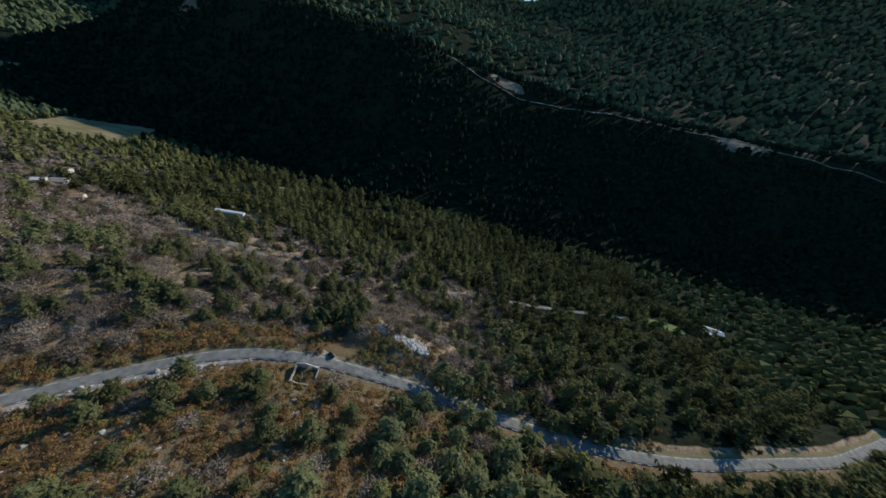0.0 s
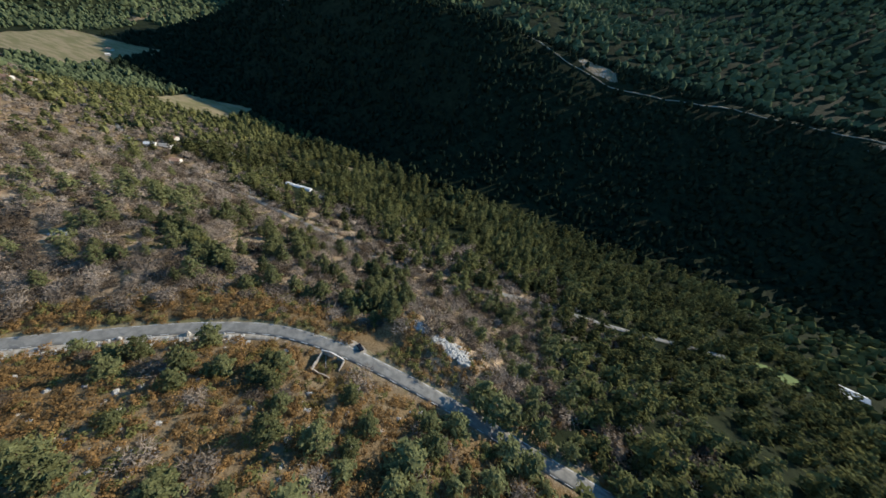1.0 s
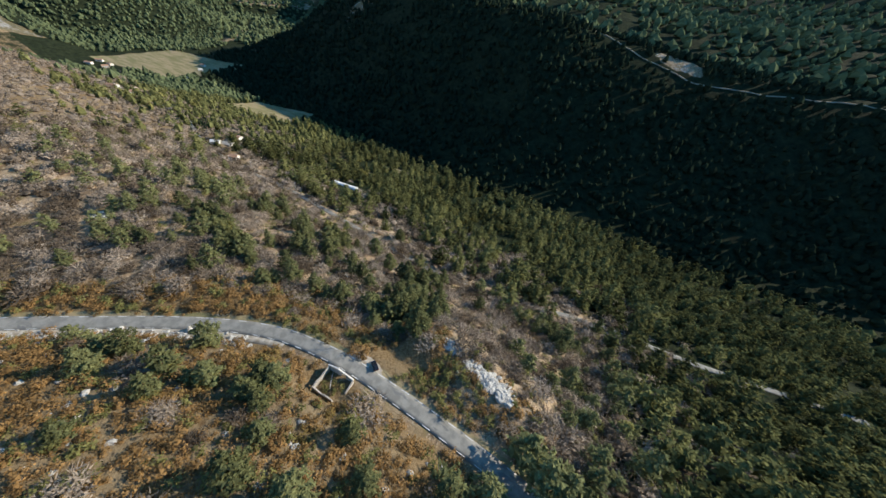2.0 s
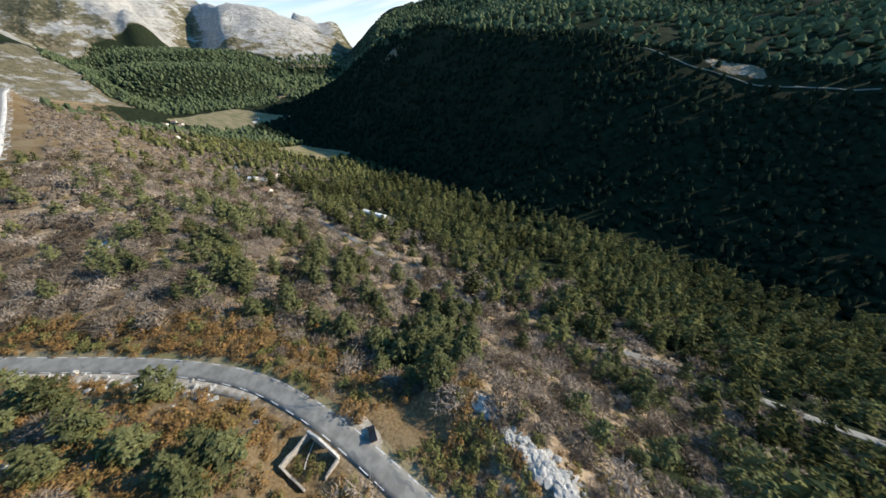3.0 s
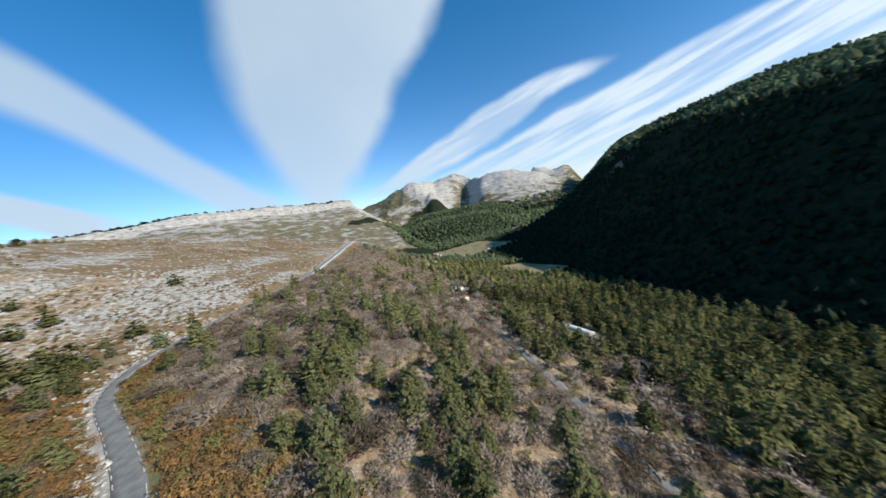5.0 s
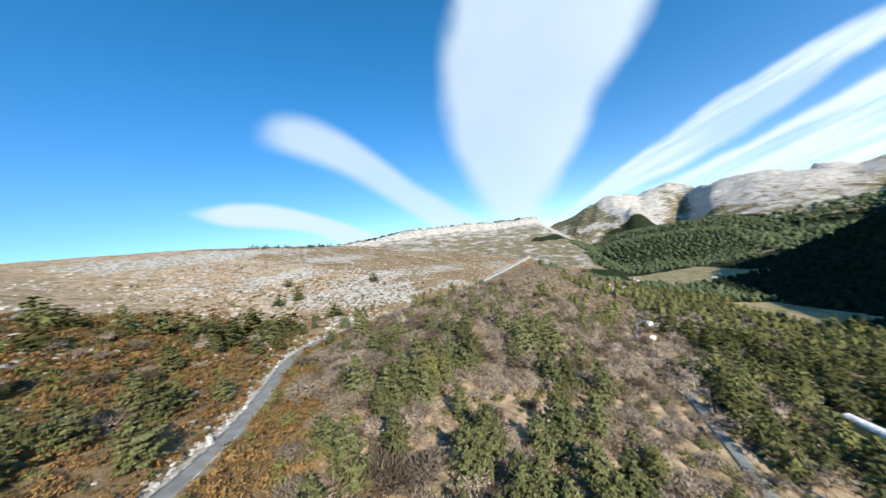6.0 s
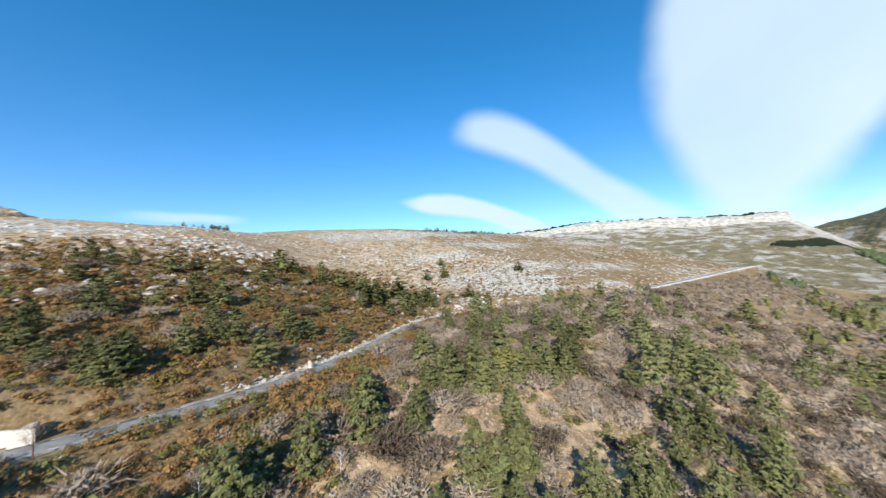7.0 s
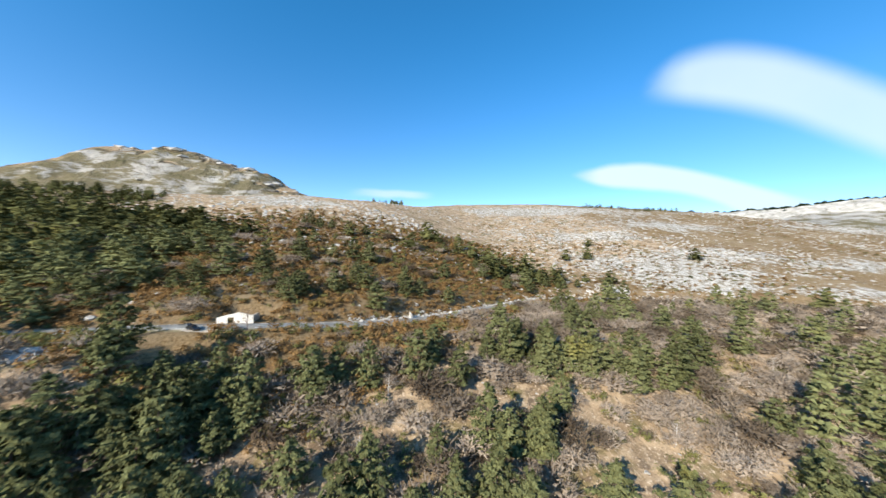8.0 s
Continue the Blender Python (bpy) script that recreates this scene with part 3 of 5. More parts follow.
def knoll_share(x, y):
    k = bell(x, y, -1717, 612, 290, 200, 72) + bell(x, y, -2321, 855, 340, 200, 71) + 0.55 * bell(x, y, -2050, 300, 330, 45, -38) + 0.9 * bell(x, y, -1400, 560, 130, 130) + 0.8 * bell(x, y, -1380, 350, 120, 60)
    return step(k + 0.22 * rough(x, y, 150, 4), 0.3, 0.42)


SLABS = [(-229, -129, 42, 18), (-229, -96, 30, 12), (-243, -70, 28, 10), (-156, -80, 20, 8), (-321, -131, 36, 14), (-267, -88, 34, 11),
         (-249, -385, 130, 20), (-545, 3, 60, 16), (-483, 56, 60, 20), (-412, -84, 46, 13), (-318, -36, 40, 9), (-376, -247, 44, 22),
         (-670, -201, 60, 25), (-241, -218, 40, 16), (155, -40, 14, 6), (205, -78, 15, 6), (44, -45, 9, 4), (34, -105, 16, 7), (-17, -70, 9, 5),
         (95, -228, 38, 14), (143, -271, 44, 20)]


def stone_share(x, y):
    s = road_y(x)
    d = s - y
    west = step(-x, 60, 160)
    open_hill = step(d, 4, 30) * (west * (0.28 + 0.05 * step(x, -330, -260)) + (1 - west) * 0.04)
    slab = sum(bell(x, y, cx, cy, wx, wy, -14) for cx, cy, wx, wy in SLABS)
    ridge_patch = bell(x, y, 160, 776, 40, 14) + bell(x, y, 747, 782, 70, 14) + 0.5 * bell(x, y, 20, 790, 90, 10) + 0.7 * bell(x, y, -640, 790, 60, 40)
    return np.clip(open_hill + 0.42 * np.minimum(slab, 1.1) * step(d, 1, 6) + 0.45 * bell(x, y, -775, 65, 50, 40) + 0.5 * bell(x, y, -480, 54, 55, 20) * (d < -4) + 0.5 * ridge_patch + 0.2 * step(d, 110, 160) * step(x, -110, -40) + 0.08 * step(d, 190, 250) * west, 0, 1)


def build_ground():
    n, m = GXX.shape
    idx = np.arange(n * m).reshape(n, m)
    faces = np.stack([idx[:-1, :-1], idx[:-1, 1:], idx[1:, 1:], idx[1:, :-1]], -1).reshape(-1, 4)
    x, y, z = GXX.ravel(), GYY.ravel(), GZZ.ravel()
    gy, gx = np.gradient(GZZ, GY, GX)
    slope = np.hypot(gx, gy).ravel()
    s = road_y(x)
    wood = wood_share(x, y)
    away, bearing = np.hypot(x - 84, y - 37), np.degrees(np.arctan2(84 - x, y - 37))
    heads = step(away, 2350, 2650) * step(bearing, 46, 52) * (bearing < 112)
    far_w = np.maximum(step(-x - 0.5 * np.maximum(y, 0), 800, 1050) * (y < 1000), heads)
    far_w = np.where((y > 120) & (y < 1000) & (x > -1250), 0, far_w)
    patchy = rough(x, y, 300, 4)
    midhill = np.maximum(knoll_share(x, y), 0.8 * heads * (1 - step(z + 45 * patchy, -85, -45)))
    far_r = step(away, 2600, 2800)
    flank = step(bearing - 0.012 * (z - 150) + 2.0 * patchy, 76.8, 78.6) * (1 - step(bearing, 90, 93)) * far_r * step(z + 60 * patchy, 90, 150)
    flank = np.maximum(flank, bell(bearing, away, 69.8, 3700, 1.3, 420) * far_r * step(z, 30, 90))
    flank = np.maximum(flank, 0.9 * step(-bearing, -54, -51) * far_r + 0.9 * step(rough(x + 70, y, 170, 4) - 0.001 * z, 0.16, 0.26) * far_r)
    wood = np.where(far_w > 0.5, np.maximum(0.85 * step(midhill, 0.3, 0.5), 0.42 * flank) + 0.15, wood)
    dist_peak = bell(x, y, 560, -640, 420, 260, 20)
    crag = far_w * (1 - step(midhill, 0.25, 0.5)) * (1 - 0.55 * np.clip(flank, 0, 1)) * (0.43 + 0.13 * far_r + 0.15 * step(z, 60, 260) + 0.3 * step(slope, 0.5, 1.0))
    crag = np.maximum(crag, (0.17 + 0.3 * step(slope, 0.5, 0.9)) * step(dist_peak, 0.1, 0.5))
    wood = wood * (1 - step(dist_peak, 0.3, 0.6))
    heath = np.where(y < s, 0.74 - 0.14 * step(-x, 100, 190) - 0.45 * step(s - y, 70, 140) * step(x, -140, -60), 0.75 * (1 - step(y - s, 12, 34)) * (1 - step(x, 70, 110)) + 0.18 + 0.4 * step(-x, 180, 260))
    heath = heath - 0.5 * step(x, -320, -250) * step(-x, 40, 110) * step(s - y, 30, 80)
    heath = heath * (1 - 0.6 * far_w)
    verge = 1 - step(distance_to(x, y, UPPER_ROAD), 4.0, 7.5)
    heath = heath * (1 - (0.45 + 0.35 * step(-x, 130, 200)) * verge)
    grassy = (1 - step(distance_to(x, y, UPPER_ROAD), 5.0, 7.5)) * (y > s) * step(x, -140, -90)
    wood = wood * (1 - step(stone_share(x, y) * (y > 600), 0.2, 0.4))
    rubble = stone_share(x, y) * (1 - far_w) * (1 - 0.7 * verge) + 0.75 * verge * step(-x, 330, 430) + 0.3 * verge * (y < s) * step(-x, -20, 20)
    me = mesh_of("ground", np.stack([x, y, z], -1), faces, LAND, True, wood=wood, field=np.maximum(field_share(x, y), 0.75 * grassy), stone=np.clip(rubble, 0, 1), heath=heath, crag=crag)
    return tagged(new("ground", me), "rocky winter hillside and wooded valley floor", "ground", kind="structure")


build_ground()

# ---- roads ----


def ribbon(line, half, lift, thick, crown=0.0):
    """A strip of road with thickness along a line."""
    t = np.gradient(line[:, :2], axis=0)
    t /= np.linalg.norm(t, axis=1)[:, None]
    side = np.stack([t[:, 1], -t[:, 0]], -1)
    rows = []
    for off, dz in ((-half, -thick), (-half, 0), (-half * 0.5, crown * 0.7), (0, crown), (half * 0.5, crown * 0.7), (half, 0), (half, -thick)):
        rows.append(np.column_stack([line[:, :2] + side * off, line[:, 2] + lift + dz]))
    v = np.stack(rows, 1).reshape(-1, 3)
    k = len(rows)
    i = np.arange(len(line) - 1)[:, None] * k + np.arange(k - 1)[None]
    f = np.stack([i, i + k, i + k + 1, i + 1], -1).reshape(-1, 4)
    return v, f, side


sv, sf, _ = ribbon(UPPER_ROAD[UPPER_ROAD[:, 0] < -330], 6.6, -0.1, 0.6, 0.06)
VERGE = plain("white_crushed_stone", (0.55, 0.52, 0.47), (0.74, 0.71, 0.66), 0.5, 0.95, 0.05)
tagged(new("verge", mesh_of("verge", sv, sf, VERGE, True)), "broad white verge of crushed stone beside the road", "verge", kind="structure")
near_line = UPPER_ROAD[(UPPER_ROAD[:, 0] > -336) & (UPPER_ROAD[:, 0] < 34)]
way = np.gradient(near_line[:, :2], axis=0)
way /= np.linalg.norm(way, axis=1)[:, None]
bank_line = near_line + np.column_stack([way[:, 1] * 1.9, -way[:, 0] * 1.9, 0 * way[:, 0] - 0.02])
sv, sf, _ = ribbon(bank_line, 3.9, -0.1, 0.6, 0.05)
tagged(new("verge", mesh_of("verge", sv, sf, GRAVEL, True)), "pale gravel verge along the uphill side of the road", "verge", kind="structure")
rv, rf, road_side = ribbon(UPPER_ROAD, 3.05, 0.0, 0.5, 0.05)
upper = tagged(new("road", mesh_of("road", rv, rf, ASPHALT, True)), "worn grey asphalt mountain road with dashed edge lines", "road", kind="structure")
lv, lf, _ = ribbon(LOWER_ROAD, 2.1, 0.0, 0.5, 0.04)
tagged(new("road", mesh_of("road", lv, lf, ASPHALT, True)), "narrow grey asphalt lane below the hillside", "road", kind="structure")


CREST_TRACK = curve_through([(-75, 800, 0), (0, 775, 0), (84, 757, 0), (150, 757, 0), (203, 753, 0), (330, 785, 0), (440, 810, 0), (547, 815, 0), (640, 800, 0),
                             (760, 800, 0), (830, 784, 0), (967, 778, 0), (1095, 780, 0)], 6.0)
CREST_TRACK[:, 2] = height(CREST_TRACK[:, 0], CREST_TRACK[:, 1]) + 0.9
tv, tf, _ = ribbon(CREST_TRACK, 2.3, 0.0, 1.6, 0.1)
tagged(new("track", mesh_of("track", tv, tf, plain("stony_earth", (0.20, 0.165, 0.11), (0.40, 0.35, 0.26), 0.12, 0.95, 0.04), True)), "pale stony track along the crest of the wooded hill", "track", kind="structure")


def dash_mesh():
    bm = bmesh.new()
    box(bm, 3.0, 0.2, 0.012)
    me = bpy.data.meshes.new("edge_line")
    bm.to_mesh(me)
    bm.free()
    me.materials.append(PAINT)
    return me


def build_dashes():
    me = dash_mesh()
    run = np.concatenate([[0], np.cumsum(np.linalg.norm(np.diff(UPPER_ROAD[:, :2], axis=0), axis=1))])
    begin, end = np.interp([-330, 400], UPPER_ROAD[:, 0], run)
    for off in (-2.72, 2.72):
        for d in np.arange(begin, end, 6.4):
            i = min(np.searchsorted(run, d), len(run) - 2)
            p, q = UPPER_ROAD[i], UPPER_ROAD[i + 1]
            c = p[:2] + road_side[i] * off
            yaw = math.degrees(math.atan2(q[1] - p[1], q[0] - p[0]))
            tilt = math.degrees(math.atan2(q[2] - p[2], np.hypot(*(q - p)[:2])))
            ob = new("edge_line", me)
            ob.matrix_world = pose(c[0], c[1], p[2] + 0.016, 0, -tilt, yaw)
            ob.parent = upper


build_dashes()

# ---- plants ----


def leaves(rng, centres, radii, count, size, long=1.0, flat=0.0):
    """Loose triangles filling ellipsoids: clumps of needles or leaves."""
    c = np.repeat(np.asarray(centres, float), count, 0)
    r = np.repeat(np.asarray(radii, float), count, 0)
    n = len(c)
    d = rng.normal(size=(n, 3))
    d /= np.linalg.norm(d, axis=1)[:, None]
    p = c + d * r * (rng.random((n, 1)) ** 0.45)
    out_way = c * (1, 1, 0.35)
    out_way = out_way / (np.linalg.norm(out_way, axis=1)[:, None] + 0.05)
    face = d * 0.8 + out_way * 0.8 + rng.normal(size=(n, 3)) * 0.42 + (0, 0, 0.25)
    face = face * (1 - 0.65 * flat) + np.array((0, 0, 1.1)) * flat
    a = np.cross(face, rng.normal(size=(n, 3)))
    a /= np.linalg.norm(a, axis=1)[:, None] + 1e-6
    b = np.cross(face, a)
    b /= np.linalg.norm(b, axis=1)[:, None] + 1e-6
    s = size * rng.uniform(0.6, 1.3, (n, 1))
    v = np.stack([p - a * s * 0.5 * long - b * s * 0.5, p + a * s * 0.55 * long - b * s * 0.1, p - a * s * 0.1 + b * s * 0.6], 1)
    return v.reshape(-1, 3), np.arange(n * 3).reshape(-1, 3)


def pine_crown(seed, levels, branches, per, size, dome=0.0):
    """Crown of a pine of height 1 and half-width about 0.34: whorls of boughs, each a flat spray of needle tufts."""
    rng = np.random.default_rng(seed)
    base = rng.uniform(0.08, 0.2)
    tufts = []
    for i in range(levels):
        f = i / (levels - 1)
        z = base + (0.95 - base) * f
        cone = 0.36 * (1 - 0.96 * f) ** 0.7 * (0.75 + 0.25 * min(1, 4 * f))
        ball = 0.36 * math.sqrt(max(0.02, 1 - ((f - 0.36) / 0.68) ** 2))
        reach = (cone * (1 - dome) + ball * dome) * rng.uniform(0.75, 1.15)
        whorl = max(3, int(round(branches * (1 - 0.5 * f))))
        for k in range(whorl):
            a = 6.283 * (k + rng.uniform(-0.4, 0.4)) / whorl + i
            r = reach * rng.uniform(0.6, 1.15)
            sag, rise = rng.uniform(-0.03, 0.03), rng.uniform(0.0, 0.06)
            for u in np.sqrt(rng.uniform(0.06, 1.0, per)):
                side = rng.normal() * 0.26 * r * (1.15 - u)
                p = np.array([math.cos(a) * r * u - math.sin(a) * side, math.sin(a) * r * u + math.cos(a) * side, z + sag * u + rise * u * u + rng.normal() * 0.012])
                b = a + rng.normal() * 0.7 + 1.4 * side / (r + 0.02)
                tufts.append((*p, math.cos(b), math.sin(b), rng.uniform(-0.25, 0.6)))
    t = np.array(tufts)
    n = len(t)
    way = t[:, 3:] / np.linalg.norm(t[:, 3:], axis=1)[:, None]
    out_way = t[:, :3] * (1, 1, 0) / (np.linalg.norm(t[:, :2], axis=1)[:, None] + 0.03)
    facing = np.array((0, 0, 0.75)) + out_way * 0.75 + rng.normal(size=(n, 3)) * 0.42
    facing /= np.linalg.norm(facing, axis=1)[:, None]
    way = way - facing * (way * facing).sum(1)[:, None]
    way /= np.linalg.norm(way, axis=1)[:, None] + 1e-6
    side = np.cross(way, facing)
    side /= np.linalg.norm(side, axis=1)[:, None] + 1e-6
    s = size * rng.uniform(0.6, 1.3, (n, 1))
    v = np.stack([t[:, :3] - way * s * 0.7 - side * s * 0.42, t[:, :3] - way * s * 0.5 + side * s * 0.45, t[:, :3] + way * s * 1.1], 1)
    return v.reshape(-1, 3), np.arange(n * 3).reshape(-1, 3)


PINE_NEAR = [pine_crown(s, 11, 8, 26, 0.040, 0.1 + 0.08 * s) for s in range(6)]


def far_crown(seed):
    """A lumpy far crown of height 1, tapering to the top."""
    rng = np.random.default_rng(seed)
    k = 5
    fat = rng.uniform(0, 1)
    rings = []
    for z, r in ((0.02, 0.22), (0.3, 0.36), (0.64, 0.22 + 0.1 * fat)):
        a = (np.arange(k) + rng.uniform(-0.3, 0.3, k)) * 2 * math.pi / k
        rr = r * rng.uniform(0.65, 1.3, k)
        rings.append(np.column_stack([np.cos(a) * rr, np.sin(a) * rr, z + rng.uniform(-0.1, 0.1, k)]))
    v = np.vstack(rings + [np.array([[rng.uniform(-0.08, 0.08), rng.uniform(-0.08, 0.08), 1.0]])])
    f = []
    for j in range(2):
        for i in range(k):
            p, q = j * k + i, j * k + (i + 1) % k
            f += [(p, q, q + k), (p, q + k, p + k)]
    f += [(2 * k + i, 2 * k + (i + 1) % k, 3 * k) for i in range(k)]
    return v, np.array(f)


PINE_TINY = [far_crown(60 + s) for s in range(9)]


def cored(seed):
    """A crown for the closed forest: needle plates round a light-blocking solid core."""
    v, f = pine_crown(20 + seed, 7, 6, 7, 0.082, 0.25 + 0.1 * seed)
    # solid core added inside the crown to block light and deepen its shade
    cv, cf = far_crown(80 + seed)
    return np.vstack([v, cv * (0.42, 0.42, 0.6) + (0, 0, 0.06)]), np.vstack([f, cf + len(v)])


PINE_MID = [cored(s) for s in range(6)]


def far_cored(seed):
    """A coarser crown for the woods farther off."""
    v, f = pine_crown(40 + seed, 5, 4, 3, 0.14, 0.5)
    cv, cf = far_crown(90 + seed)
    return np.vstack([v, cv * (0.7, 0.7, 0.85)]), np.vstack([f, cf + len(v)])


PINE_FAR = [far_cored(s) for s in range(5)]


def twigs(seed, stems, per, width):
    """A leafless bush of height 1: stems that fork into a dome of fine twigs."""
    rng = np.random.default_rng(seed)
    vs = []
    for _ in range(stems):
        a, lean = rng.uniform(0, 2 * math.pi), rng.random() ** 0.6
        tip = np.array([math.cos(a) * lean * 0.5, math.sin(a) * lean * 0.5, 0.2 + 0.62 * math.sqrt(max(0.0, 1 - lean ** 2 * 0.9))]) * rng.uniform(0.8, 1.05)
        root = np.array([math.cos(a) * 0.05, math.sin(a) * 0.05, -0.05])
        vs += blade(rng, root, tip, width * 0.9)
        for _ in range(per):
            p = root + (tip - root) * rng.uniform(0.35, 1.0)
            q = p + rng.normal(size=3) * (0.15, 0.15, 0.10) + (tip - root) * 0.18
            vs += blade(rng, p, q, width)
    v = np.array(vs)
    return v, np.arange(len(v)).reshape(-1, 3)


def blade(rng, p, q, w):
    side = np.cross(q - p, rng.normal(size=3))
    side = side / (np.linalg.norm(side) + 1e-6) * w
    return [p - side, p + side, q]


def heart(seed):
    """The dense inside of a bush: a low, lumpy dome."""
    rng = np.random.default_rng(seed + 500)
    k, rings = 7, []
    for z, r in ((0.0, 0.30), (0.26, 0.37), (0.48, 0.25)):
        a = (np.arange(k) + rng.uniform(-0.3, 0.3, k)) * 2 * math.pi / k
        rr = r * rng.uniform(0.7, 1.25, k)
        rings.append(np.column_stack([np.cos(a) * rr, np.sin(a) * rr, z + rng.uniform(-0.07, 0.07, k)]))
    v = np.vstack(rings + [np.array([[0.02, -0.02, 0.6]])])
    f = []
    for j in range(2):
        for i in range(k):
            p, q = j * k + i, j * k + (i + 1) % k
            f += [(p, q, q + k), (p, q + k, p + k)]
    f += [(2 * k + i, 2 * k + (i + 1) % k, 3 * k) for i in range(k)]
    return v, np.array(f)


def puff(seed, stems, count, size, dense=0.0):
    """A leafless bush of height 1: stems under lobes of fine twigs, the outer twigs fanning out."""
    rng = np.random.default_rng(seed)
    sv, _ = twigs(seed, stems, 2, 0.012)
    lobes = rng.uniform(-0.27, 0.27, (6, 2))
    c = np.column_stack([lobes, 0.36 - 0.55 * np.hypot(lobes[:, 0], lobes[:, 1])])
    big = rng.uniform(0.15, 0.27, 6)
    pick = rng.integers(0, 6, count)
    d = rng.normal(size=(count, 3))
    d[:, 2] = np.abs(d[:, 2]) * 0.9 - 0.12
    d /= np.linalg.norm(d, axis=1)[:, None]
    p = c[pick] + d * big[pick, None] * rng.uniform(0.55, 1.05, (count, 1)) * (1, 1, 1.25)
    fan = rng.random(count) < 0.55
    way = np.where(fan[:, None], d + (0, 0, 0.4), np.cross(d, rng.normal(size=(count, 3)))) + rng.normal(size=(count, 3)) * 0.2
    way /= np.linalg.norm(way, axis=1)[:, None] + 1e-6
    side = np.cross(way, np.where(fan[:, None], rng.normal(size=(count, 3)), d + rng.normal(size=(count, 3)) * 0.35))
    side /= np.linalg.norm(side, axis=1)[:, None] + 1e-6
    w = size * rng.uniform(0.6, 1.3, (count, 1)) * np.where(fan, 0.6, 1.4)[:, None]
    reach = np.where(fan, rng.uniform(0.1, 0.22, count), rng.uniform(0.08, 0.14, count))[:, None]
    v = np.vstack([sv, np.stack([p - side * w, p + side * w, p + way * reach], 1).reshape(-1, 3)])
    f = np.arange(len(v)).reshape(-1, 3)
    if dense:
        hv, hf = heart(seed)
        v, f = np.vstack([v, hv * dense]), np.vstack([f, hf + len(v)])
    return v, f


TWIG_NEAR = [puff(s, 5, 560, 0.0165) for s in range(7)]
TWIG_MID = [puff(10 + s, 3, 120, 0.026, 0.62) for s in range(5)]
TWIG_FAR = [puff(20 + s, 2, 30, 0.05, 0.62) for s in range(4)]


def bush(seed, clumps, count, size):
    rng = np.random.default_rng(seed)
    cs = [(math.cos(a) * r, math.sin(a) * r, rng.uniform(0.2, 0.75) * (1 - r)) for a, r in zip(rng.uniform(0, 6.28, clumps), rng.uniform(0, 0.42, clumps))]
    rs = [(w, w, w * 0.75) for w in rng.uniform(0.16, 0.3, clumps)]
    return leaves(rng, cs, rs, count, size, 1.0)


BUSH_NEAR = [bush(s, 7, 17, 0.10) for s in range(6)]
BUSH_MID = [bush(10 + s, 6, 7, 0.2) for s in range(4)]

plant_rng = np.random.default_rng(5)


def spread(x0, x1, y0, y1, spacing, density, clearance=5.5, lane=0.0):
    """Jittered places in a rectangle, thinned by a density from 0 to 1, off the roads."""
    gx, gy = np.meshgrid(np.arange(x0, x1, spacing), np.arange(y0, y1, spacing))
    gx = gx.ravel() + plant_rng.uniform(-0.55, 0.55, gx.size) * spacing
    gy = gy.ravel() + plant_rng.uniform(-0.55, 0.55, gy.size) * spacing
    keep = plant_rng.random(gx.size) < density(gx, gy)
    gx, gy = gx[keep], gy[keep]
    ok = (distance_to(gx, gy, UPPER_ROAD) > clearance) & (distance_to(gx, gy, LOWER_ROAD) > clearance - 2.0)
    lane_y = np.interp(gx, LOWER_ROAD[:, 0], LOWER_ROAD[:, 1])
    ok &= ~((gy > lane_y - lane) & (gy < lane_y + 0.5 * lane) & (gx < 70))
    for cx, cy, r in CLEARINGS + (OPEN_GROUND if lane > 5 else []):
        ok &= np.hypot(gx - cx, gy - cy) > r
    return gx[ok], gy[ok]


CLEARINGS = [(84, 41, 3), (89, 40, 2.6), (94, 38.6, 2.6), (99, 37.2, 2.6), (104, 36, 4.5), (109, 34.5, 4.5), (-97, 127, 6.5), (58, 6, 9), (66, 21, 6), (51, 18, 2.5), (-150, 217, 13), (-136, 219, 9), (-165, 214, 9), (-134, 204, 13), (-122, 192, 12), (-112, 182, 10), (-150, 205, 10), (-163, 206, 11), (-1, -10, 4), (-256, 150, 12), (392, 222, 27), (448, 236, 16), (470, 244, 16), (-115, 138, 3), (-33, 132, 3), (-40, 64, 6), (-140, 230, 11), (-152, 231, 10), (-128, 226, 9), (-297, 172, 12), (-340, 207, 12), (-306, 163, 11), (-278, 238, 8), (-286, 164, 8), (-330, 199, 9), (-111, 4, 5), (-106, 5, 4), (71, 27, 6), (76, 31, 5), (70, 33, 5), (72, 21, 4)]
# kept free of tall trees
OPEN_GROUND = [(92, 50, 8), (101, 46, 8), (84, 53, 6), (64, 29, 8), (58, 25, 7), (50, 24, 5), (74, 25, 7), (80, 42, 9), (76, 36, 7), (88, 30, 8), (95, 22, 8), (104, 22, 8), (84, 22, 7), (112, 28, 9), (110, 42, 8)]


def rows_for(x, y, wide, tall, spread_=0.25, sink=0.1, tone=None):
    n = len(x)
    size = plant_rng.uniform(1 - spread_, 1 + spread_, n)
    return np.stack([x, y, height(x, y) - sink, plant_rng.uniform(0, 6.283, n), wide * size, tall * size * plant_rng.uniform(0.85, 1.2, n),
                     plant_rng.random(n) if tone is None else tone], -1)


def inside(x, y):
    """The stretch of hillside that the walk passes nearest."""
    return (x > -95) & (x < 80) & (y > -55) & (y < 118)


